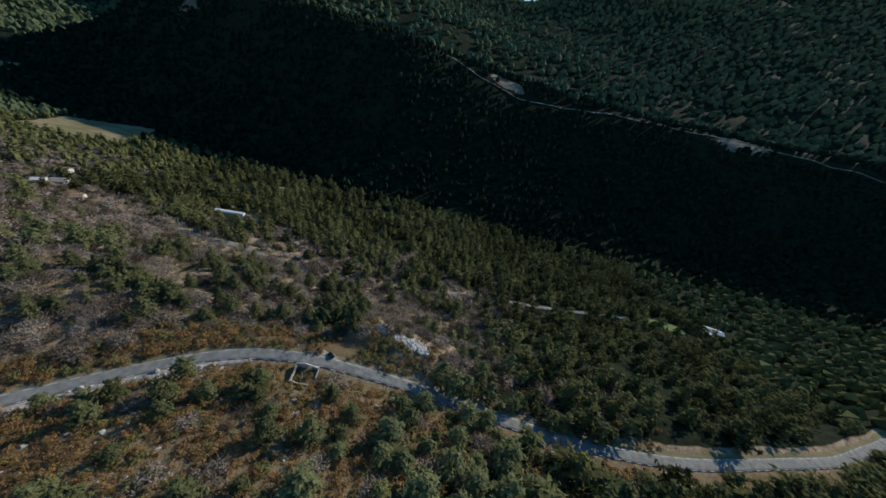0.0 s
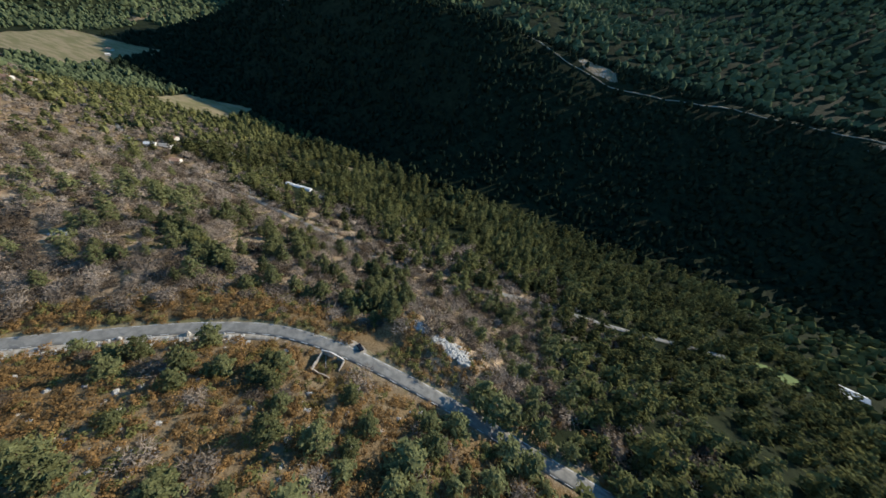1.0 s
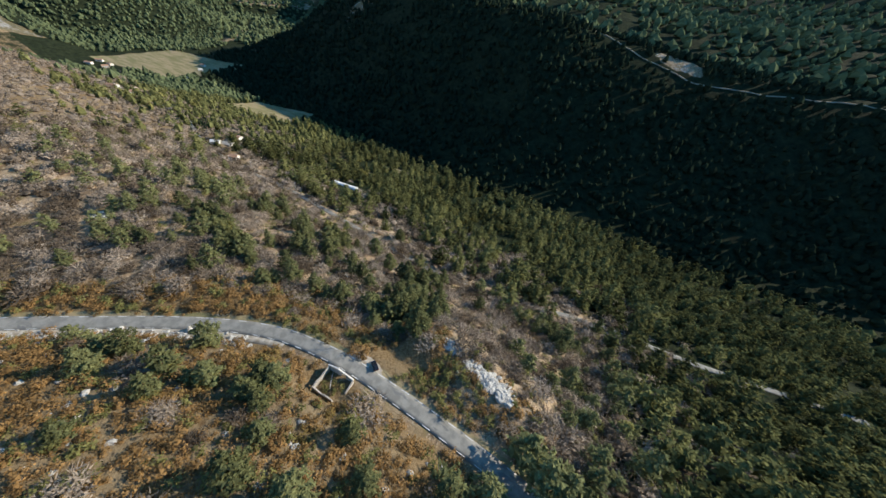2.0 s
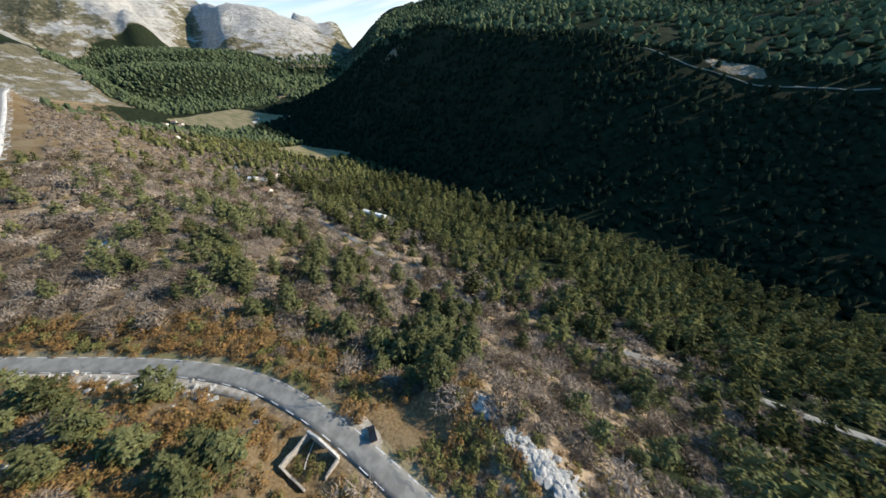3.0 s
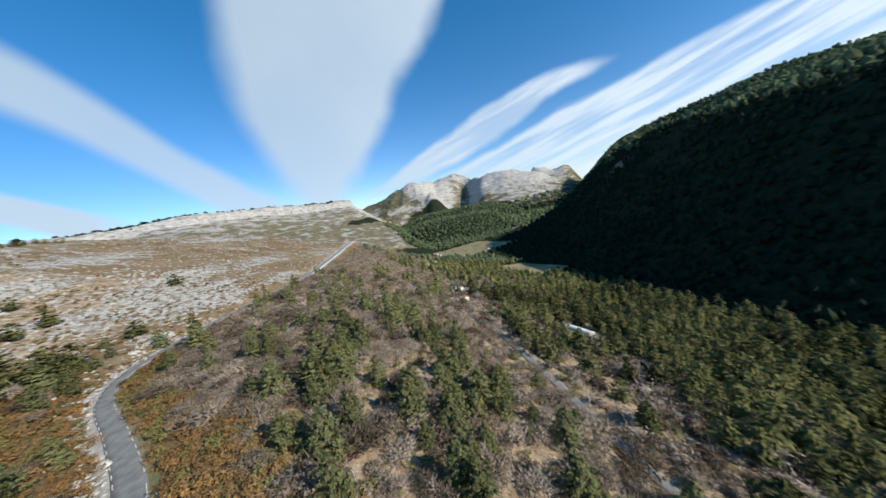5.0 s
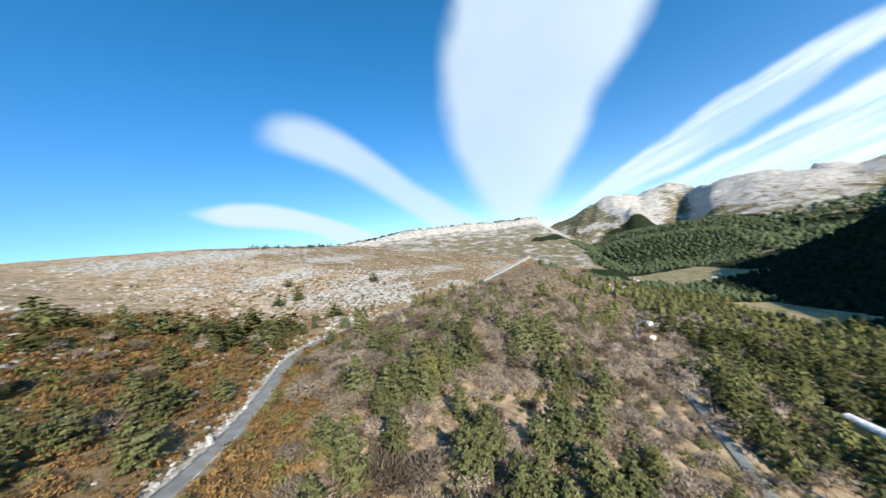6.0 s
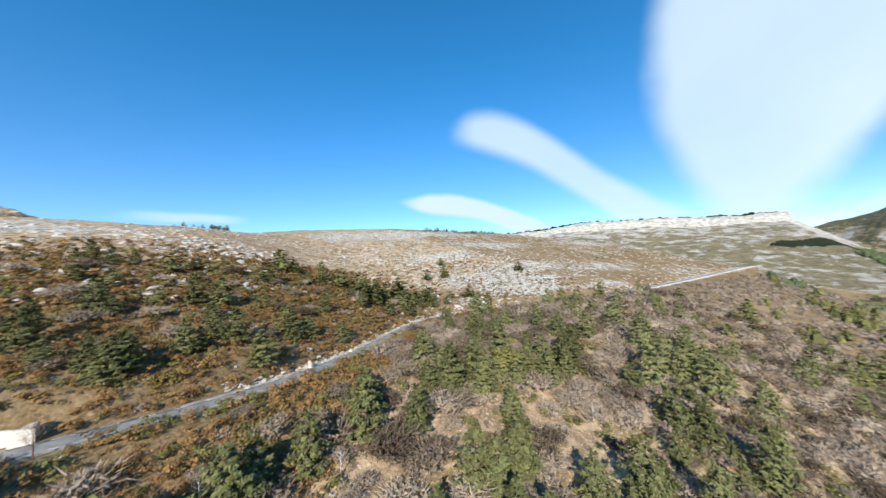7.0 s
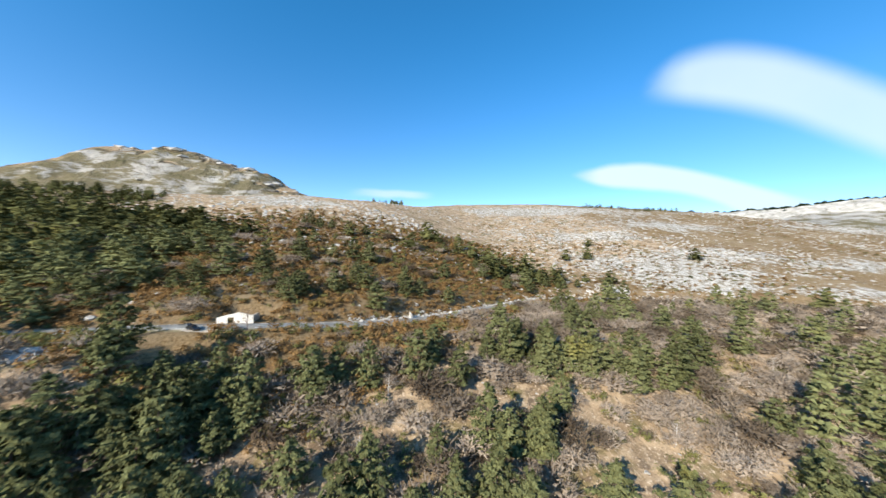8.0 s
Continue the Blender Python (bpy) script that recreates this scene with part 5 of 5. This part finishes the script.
def outcrop(name, spots, label, seed):
    """A craggy mass: rocks leaning on one another, each a part."""
    r = np.random.default_rng(seed)
    x0, y0 = spots[0][:2]
    base = anchor(name, pose(x0, y0, put_height(x0, y0)), label, "rock")
    for i, (x, y, wide, tall) in enumerate(spots):
        for k in range(14):
            s = wide * r.uniform(0.14, 0.58)
            cx, cy = x + r.uniform(-0.7, 0.7) * wide, y + r.uniform(-0.7, 0.7) * wide
            ob = new("rock", STONES[(i + k) % 6])
            ob.parent = base
            at_z = put_height(cx, cy) + tall * 0.2 - put_height(x0, y0)
            ob.matrix_local = Matrix.LocRotScale((cx - x0, cy - y0, at_z), Euler((r.uniform(-0.3, 0.3), r.uniform(-0.3, 0.3), r.uniform(0, 6.28))), (s, s * 0.8, tall * r.uniform(0.6, 1.1)))
    return base


outcrop("rock_outcrop", [(84, 41, 3.5, 1.1), (86.5, 40.5, 3.2, 1.2), (89, 40, 2.7, 0.9), (92.5, 39, 2.4, 0.8), (95.5, 38.2, 2.4, 0.8), (99, 37.2, 2.7, 0.9), (102, 36.4, 3.5, 1.1), (105, 35.6, 4.3, 1.4), (108, 34.8, 4.6, 1.5), (110.5, 34, 4.1, 1.4), (107, 37, 4.1, 1.2), (104, 38, 3.2, 0.9)], "jagged white limestone crest on the knoll", 2)
outcrop("rock_outcrop", [(-111, 4, 3.2, 0.9), (-106, 5, 2.4, 0.7)], "flat pale rock among leafless bushes", 4)
outcrop("rock_outcrop", [(-150, -84, 4, 2.2), (-158, -82, 5, 2.5), (-166, -80, 4, 1.8), (-140, -83, 3, 1.5)], "white rock face above the road cutting", 5)


def pillar_rock():
    bm = bmesh.new()
    tube(bm, [(0, 0, -0.3), (0.1, 0, 0.5), (0.0, 0.1, 1.3), (0.25, 0.05, 2.1), (0.3, 0.05, 2.7)], [1.05, 0.95, 0.7, 0.6, 0.25], 8)
    r = random.Random(8)
    for v in bm.verts:
        v.co += Vector((r.uniform(-0.16, 0.16), r.uniform(-0.16, 0.16), r.uniform(-0.1, 0.1)))
    ob = part("standing_rock", bm, ROCK)
    ob.location = (-1.5, -9.0, put_height(-1.5, -9.0))
    tagged(ob, "upright white rock beside the mountain road", "rock")


pillar_rock()


def marker_post(x, y):
    base = anchor("marker_post", pose(x, y, put_height(x, y), 0, 3, 20), "white roadside marker post with a dark band", "road marker", "road markers")
    bm = bmesh.new()
    box(bm, 0.16, 0.1, 1.15, bevel=0.02)
    part("post", bm, PLASTER, base)
    bm = bmesh.new()
    box(bm, 0.164, 0.104, 0.12, Matrix.Translation((0, 0, 0.85)))
    part("band", bm, RUBBER, base, "black band")


for x, y in ((0.3, 0.6), (38.5, 15.8), (-60, -43.0)):
    marker_post(x, y)

# ---- cliff along the plateau's edge ----


def cliff():
    """A band of limestone cliff with joints and ledges, and a fringe of pines on it."""
    nx, ny = -0.713, -0.701
    along = np.arange(-640, 900, 7.0)
    spots = []
    for a_ in along:
        x, y = -1950 - ny * a_, -395 + nx * a_
        for _ in range(6):
            d = (x + 1950) * nx + (y + 395) * ny + 60 * float(rough(np.array([x]), np.array([y]), 380, 4)[0])
            x, y = x - nx * d * 0.9, y - ny * d * 0.9
        spots.append((x, y))
    p = np.array(spots)
    n = len(p)
    facing = np.degrees(np.arctan2(84 - p[:, 0], p[:, 1] - 37))
    tall = np.interp(facing, [84, 88, 91, 94, 104, 107, 112, 130], [2, 5, 11, 14, 16, 20, 22, 20]) * np.clip(0.85 + 0.8 * rough(along, 0 * along, 150, 4), 0.25, 1.3)
    high = height(p[:, 0] + 60 * nx, p[:, 1] + 60 * ny) + 3 + 6 * rough(along, 0 * along + 50, 120, 3)
    low = high - tall
    rng = np.random.default_rng(6)
    joint = 9 * np.round(2.5 * rough(along, 0 * along + 90, 80, 2)) / 2.5 + rng.uniform(-5, 5, n) * (rng.random(n) < 0.12)
    levels = [(-40, -0.6), (-14, 0.0), (-8, 0.25), (-3, 0.45), (2, 0.7), (5, 0.95), (14, 1.0), (90, 0.93)]
    vs = []
    for k, (back_off, f) in enumerate(levels):
        wob = 3.5 * rough(along + 9 * k, 0 * along + 5 * k, 60, 3) + joint * (0.2 < f < 0.98)
        off = back_off + wob
        vs.append(np.column_stack([p[:, 0] + nx * off, p[:, 1] + ny * off, low + (high - low) * f]))
    vs[0][:, 2] = height(vs[0][:, 0], vs[0][:, 1]) - 6
    v = np.vstack(vs)
    i = np.arange(len(levels) - 1)[:, None] * n + np.arange(n - 1)[None]
    f = np.stack([i, i + 1, i + n + 1, i + n], -1).reshape(-1, 4)
    tagged(new("cliff", mesh_of("cliff", v, f, CLIFF)), "pale limestone cliff along the edge of the plateau", "cliff", kind="structure")
    q = np.repeat(p, 4, 0)
    q = q[rng.random(len(q)) < 0.6 + 0.7 * rough(np.repeat(along, 4), 0 * np.repeat(along, 4) + 20, 160, 3)]
    back_off = rng.uniform(10, 60, len(q))
    q = np.column_stack([q[:, 0] + nx * back_off, q[:, 1] + ny * back_off])
    rows = rows_for(q[:, 0], q[:, 1], 24, 11, 0.5)
    rows[:, 2] += 4
    scatter("pine_row", PINE_TINY, rows, SHADEPINE, "dark fringe of pines on the plateau's rim", "pines")


cliff()

# ---- ruin by the road ----


def slab_wall(bm, outline, thick, m):
    """A wall from an outline in x and z, extruded along y."""
    front = [bm.verts.new(m @ Vector((x, 0, z))) for x, z in outline]
    rear = [bm.verts.new(m @ Vector((x, thick, z))) for x, z in outline]
    bm.faces.new(front)
    bm.faces.new(rear[::-1])
    for i in range(len(outline)):
        j = (i + 1) % len(outline)
        bm.faces.new((front[j], front[i], rear[i], rear[j]))


def ruin():
    home = anchor("ruined_hut", pose(52.9, 8.4, 2.75, 0, 0, 4.5), "roofless white-plastered stone hut with an empty doorway", "ruin")
    ident = Matrix.Diagonal((1, -1, 1, 1))
    bm = bmesh.new()
    slab_wall(bm, [(0, -0.6), (5.8, -0.6), (5.8, 3.35), (4.6, 3.75), (3.4, 3.5), (2.2, 3.15), (1.2, 2.9), (0, 2.55)], 0.5, ident)
    slab_wall(bm, [(7.6, -0.6), (10.6, -0.6), (10.6, 2.1), (9.2, 2.55), (7.6, 3.0)], 0.5, ident)
    slab_wall(bm, [(5.8, 2.1), (7.6, 2.1), (7.6, 3.0), (5.8, 3.35)], 0.5, ident)
    part("front_wall", bm, PLASTER, home, "white-plastered gable with a doorway")
    bm = bmesh.new()
    slab_wall(bm, [(0, -0.6), (8.0, -0.6), (8.0, 1.7), (6.5, 2.2), (4.6, 2.0), (2.0, 2.45), (0, 2.55)], 0.45, Matrix.Translation((0.46, -0.5, 0)) @ Matrix.Rotation(-math.pi / 2, 4, "Z"))
    part("side_wall", bm, RUBBLE, home, "broken rubble wall")
    bm = bmesh.new()
    slab_wall(bm, [(0, -0.6), (4.6, -0.6), (4.2, 0.6), (2.4, 1.3), (0, 2.1)], 0.45, Matrix.Translation((10.6, -0.5, 0)) @ Matrix.Rotation(-math.pi / 2, 4, "Z"))
    part("side_wall", bm, RUBBLE, home, "broken rubble wall")
    bm = bmesh.new()
    slab_wall(bm, [(0.5, -0.6), (9, -0.6), (8.4, 0.5), (6, 0.9), (4, 0.5), (2.2, 1.5), (0.5, 1.8)], 0.45, Matrix.Translation((0, -8.4, 0)) @ ident)
    part("back_wall", bm, RUBBLE, home, "tumbled rubble wall")
    bm = bmesh.new()
    box(bm, 0.12, 0.12, 2.5, Matrix.Translation((5.95, -0.3, -0.55)))
    box(bm, 0.12, 0.12, 2.5, Matrix.Translation((7.45, -0.3, -0.55)))
    box(bm, 1.62, 0.12, 0.14, Matrix.Translation((6.7, -0.3, 1.8)))
    part("door_frame", bm, WOOD, home, "weathered brown timber frame")
    bm = bmesh.new()
    tube(bm, [(2.2, -0.6, 0.2), (4.6, -4.5, 1.2), (5.6, -6.0, 1.0)], [0.11, 0.11, 0.09], 6)
    part("fallen_beam", bm, POLE, home, "bleached fallen roof beam")


ruin()
ix, iy = plant_rng.uniform(54.2, 62, 13), plant_rng.uniform(1.2, 7.2, 13)
scatter("scrub", BUSH_NEAR, rows_for(ix, iy, 2.3, 1.9, 0.4), OLIVE, "bushes growing inside the roofless hut", "scrub")


def lay_by():
    bm = bmesh.new()
    r = random.Random(2)
    ring = [bm.verts.new((62 + math.cos(a) * 7.6 * r.uniform(0.95, 1.05), 16.7 + math.sin(a) * 2.9 * r.uniform(0.93, 1.07), 3.0)) for a in np.arange(26) * 2 * math.pi / 26]
    top = bm.faces.new(ring)
    low = bmesh.ops.extrude_face_region(bm, geom=[top])
    for v in low["geom"]:
        if isinstance(v, bmesh.types.BMVert):
            v.co.z -= 0.6
            v.co.xy = (v.co.xy - Vector((62, 16.7))) * 1.08 + Vector((62, 16.7))
    ob = part("lay_by", bm, GRAVEL)
    tagged(ob, "pale gravel lay-by beside the road", "lay-by", kind="structure")


lay_by()


def car(place, label, tailgate_up):
    base = anchor("car", place, label, "car")
    bm = bmesh.new()
    profile = [(-2.0, 0.32), (2.0, 0.32), (2.08, 0.62), (1.95, 0.82), (1.05, 0.98), (-1.9, 1.02), (-2.08, 0.85), (-2.06, 0.5)]
    slab_wall(bm, profile, 1.7, Matrix.Translation((0, -0.85, 0)))
    bmesh.ops.bevel(bm, geom=list(bm.edges), offset=0.07, segments=2, affect="EDGES")
    part("body", bm, PAINTED, base)
    bm = bmesh.new()
    slab_wall(bm, [(1.0, 0.98), (0.35, 1.48), (-1.35, 1.5), (-1.9, 1.02)], 1.46, Matrix.Translation((0, -0.73, 0)))
    bmesh.ops.bevel(bm, geom=list(bm.edges), offset=0.05, segments=2, affect="EDGES")
    part("cabin", bm, GLASS, base, "dark glazed cabin")
    bm = bmesh.new()
    box(bm, 1.75, 1.42, 0.05, Matrix.Translation((-0.5, 0, 1.49)), 0.02)
    part("roof", bm, PAINTED, base)
    bm = bmesh.new()
    if tailgate_up:
        box(bm, 1.0, 1.36, 0.07, Matrix.Translation((-1.8, 0, 1.66)) @ Matrix.Rotation(radians(14), 4, "Y"), 0.03)
    else:
        box(bm, 0.07, 1.36, 0.7, Matrix.Translation((-2.05, 0, 0.5)), 0.03)
    part("tailgate", bm, PAINTED, base, "raised tailgate" if tailgate_up else "")
    for x in (-1.3, 1.3):
        for y in (-0.8, 0.8):
            bm = bmesh.new()
            bmesh.ops.create_cone(bm, cap_ends=True, segments=16, radius1=0.32, radius2=0.32, depth=0.2, matrix=Matrix.Translation((x, y, 0.32)) @ Matrix.Rotation(math.pi / 2, 4, "X"))
            bmesh.ops.bevel(bm, geom=list(bm.edges), offset=0.03, segments=1, affect="EDGES")
            wheel = part("wheel", bm, RUBBER, base)
            bm = bmesh.new()
            bmesh.ops.create_cone(bm, cap_ends=True, segments=12, radius1=0.2, radius2=0.17, depth=0.22, matrix=Matrix.Translation((x, y, 0.32)) @ Matrix.Rotation(math.pi / 2, 4, "X"))
            part("rim", bm, STEEL, wheel)
    for y in (-0.62, 0.62):
        bm = bmesh.new()
        box(bm, 0.08, 0.34, 0.16, Matrix.Translation((2.03, y, 0.66)), 0.02)
        part("headlight", bm, STEEL, base, "clear headlight")
        bm = bmesh.new()
        box(bm, 0.06, 0.2, 0.3, Matrix.Translation((-2.05, y, 0.66)), 0.02)
        part("tail_light", bm, REDLAMP, base, "red tail light")


car(pose(65.8, 17.6, 3.06, 0, 0, 150), "dark hatchback parked with its tailgate open", True)
car(pose(-98, 127.6, put_height(-98, 127.6) + 0.05, 0, 0, 178), "dark car parked on gravel beside the lane", False)

# ---- lower lane: poles, greenhouse, houses ----


def utility_pole(x, y, tall=9.0, lean=0.0):
    base = anchor("utility_pole", pose(x, y, put_height(x, y) - 0.2, lean, 0, 20), "pale grey utility pole beside the lane", "utility pole", "utility poles")
    bm = bmesh.new()
    tube(bm, [(0, 0, 0), (0, 0, tall * 0.5), (0, 0, tall)], [0.2, 0.17, 0.13], 8)
    part("pole", bm, POLE, base)
    bm = bmesh.new()
    box(bm, 1.1, 0.1, 0.1, Matrix.Translation((0, 0, tall - 0.5)))
    arm = part("crossarm", bm, STEEL, base)
    for k in (-0.45, 0.45):
        bm = bmesh.new()
        tube(bm, [(k, 0, tall - 0.4), (k, 0, tall - 0.2)], [0.05, 0.07], 6)
        part("insulator", bm, PLASTER, arm)


for x, y in ((-115, 138.5), (-33, 132.5), (-137, 140.5), (-205, 142), (-238, 139), (-290, 150)):
    utility_pole(x, y)


def greenhouse():
    z = put_height(-150, 216.5)
    base = anchor("greenhouse", pose(-150.2, 216.8, z - 0.2, 0, 0, 9.4), "long white polythene tunnel greenhouse among the trees", "greenhouse")
    n, half, long = 14, 3.7, 32.0
    arc = [(half * math.cos(a), 3.1 * math.sin(a)) for a in np.arange(n + 1) * math.pi / n]
    bm = bmesh.new()
    rings = [[bm.verts.new((x, y, z_)) for y, z_ in arc] for x in np.linspace(-long / 2, long / 2, 12)]
    for a, b in zip(rings, rings[1:]):
        for i in range(n):
            bm.faces.new((a[i], a[i + 1], b[i + 1], b[i]))
    part("cover", bm, SHEET, base)
    for x in (-long / 2, long / 2):
        bm = bmesh.new()
        slab_wall(bm, arc, 0.06, Matrix.Translation((x, 0, 0)) @ Matrix.Rotation(math.pi / 2, 4, "Z"))
        part("end_wall", bm, SHEET, base)
    for x in np.linspace(-long / 2, long / 2, 9):
        bm = bmesh.new()
        tube(bm, [(x, y * 1.01, z_ * 1.015) for y, z_ in arc], [0.06] * len(arc), 5)
        part("hoop", bm, STEEL, base)


greenhouse()


def house(x, y, turn, w, d, h, roof, label, wall=None, lift=0.0):
    """A house with walls, a pitched roof, a door, windows and a chimney."""
    base = anchor("house", pose(x, y, put_height(x, y) - 0.6 + lift, 0, 0, turn), label, "house")
    bm = bmesh.new()
    g = h + d * 0.22
    slab_wall(bm, [(-d / 2, 0), (d / 2, 0), (d / 2, h), (0, g), (-d / 2, h)], w, Matrix.Translation((w / 2, 0, 0)) @ Matrix.Rotation(math.pi / 2, 4, "Z"))
    part("wall", bm, wall or PLASTER, base)
    bm = bmesh.new()
    o = 0.45
    slab_wall(bm, [(-d / 2 - o, h - o * 0.44), (0, g), (d / 2 + o, h - o * 0.44), (d / 2 + o, h - o * 0.44 + 0.25), (0, g + 0.27), (-d / 2 - o, h - o * 0.44 + 0.25)], w + 0.8, Matrix.Translation((w / 2 + 0.4, 0, 0)) @ Matrix.Rotation(math.pi / 2, 4, "Z"))
    top = part("roof", bm, roof, base)
    bm = bmesh.new()
    box(bm, 0.7, 0.7, 1.5, Matrix.Translation((w * 0.25, d * 0.12, g - 0.5)), 0.04)
    part("chimney", bm, RUBBLE, top)
    for s in (-1, 1):
        for i in range(max(2, int(w // 3.5))):
            bm = bmesh.new()
            cx = -w / 2 + w * (i + 0.5) / max(2, int(w // 3.5))
            box(bm, 1.0, 0.1, 1.25, Matrix.Translation((cx, s * (d / 2 + 0.02), 1.5)))
            window = part("window", bm, GLASS, base)
            bm = bmesh.new()
            box(bm, 1.25, 0.16, 0.1, Matrix.Translation((cx, s * (d / 2 + 0.05), 1.38)))
            part("sill", bm, RUBBLE, window)
    bm = bmesh.new()
    box(bm, 1.0, 0.1, 2.1, Matrix.Translation((0.4, -d / 2 - 0.03, 0.55)))
    part("door", bm, WOOD, base)
    return base


house(-246, 148.5, 25, 9, 7, 3.4, TILE, "white-walled house beside the narrow lane")
house(-297, 172, 20, 13, 8, 3.2, RUBBLE, "low house with a pale grey roof")
house(-340, 207, 15, 12, 9, 3.6, TILE, "house with a terracotta tiled roof among bare trees")
house(-306, 163, 35, 10, 6, 2.6, SHEET, "long outbuilding with a white roof")
house(-278, 238, 10, 6, 5, 3.0, SHEET, "small white hut at the edge of the wood")
for i, (x, y, t, w) in enumerate(((-540, 176, 10, 12), (-556, 190, 60, 10), (-572, 172, 25, 14), (-600, 205, 0, 11), (-1010, 308, 15, 15), (-1050, 318, 70, 13), (-1085, 300, 30, 16), (-1068, 335, 5, 12), (-1110, 330, 50, 14))):
    house(x, y, t, w, 8.5, 4.5, TILE, "pale village house with a terracotta roof", lift=0.4)
house(-878, 417, 20, 26, 16, 4.5, SHEET, "broad white-roofed hall beside the valley fields")
house(-1000, 520, 20, 12, 9, 4.5, TILE, "farmhouse in the pale valley fields")
house(-960, 490, 60, 10, 8, 4.0, PLASTER, "pale farm building in the valley fields")


def villa():
    house(468, 244, -8, 22, 9, 3.6, SHEET, "long white villa with a terrace among the pines")
    z = put_height(452, 232)
    base = anchor("swimming_pool", pose(448, 236, z + 0.3, 0, 0, -8), "swimming pool with a pale stone surround", "pool")
    bm = bmesh.new()
    box(bm, 26, 10, 1.2, Matrix.Translation((0, 0, -1.0)), 0.1)
    part("terrace", bm, PLASTER, base, "pale paved terrace")
    bm = bmesh.new()
    box(bm, 12, 5, 0.06, Matrix.Translation((-2, 0, 0.22)), 0.02)
    part("water", bm, WATER, base, "clear blue water")
    gx, gy = np.meshgrid(np.linspace(-1, 1, 15), np.linspace(-1, 1, 11))
    x, y = 392 + 24 * gx * np.sqrt(1 - gy ** 2 / 2), 222 + 13 * gy * np.sqrt(1 - gx ** 2 / 2)
    zz = height(x.ravel(), y.ravel()) + 0.35
    idx = np.arange(165).reshape(11, 15)
    faces = np.stack([idx[:-1, :-1], idx[:-1, 1:], idx[1:, 1:], idx[1:, :-1]], -1).reshape(-1, 4)
    tagged(new("lawn", mesh_of("lawn", np.stack([x.ravel(), y.ravel(), zz], -1), faces, LAWN, True)), "mown green lawn beside the villa", "lawn", kind="structure")


villa()
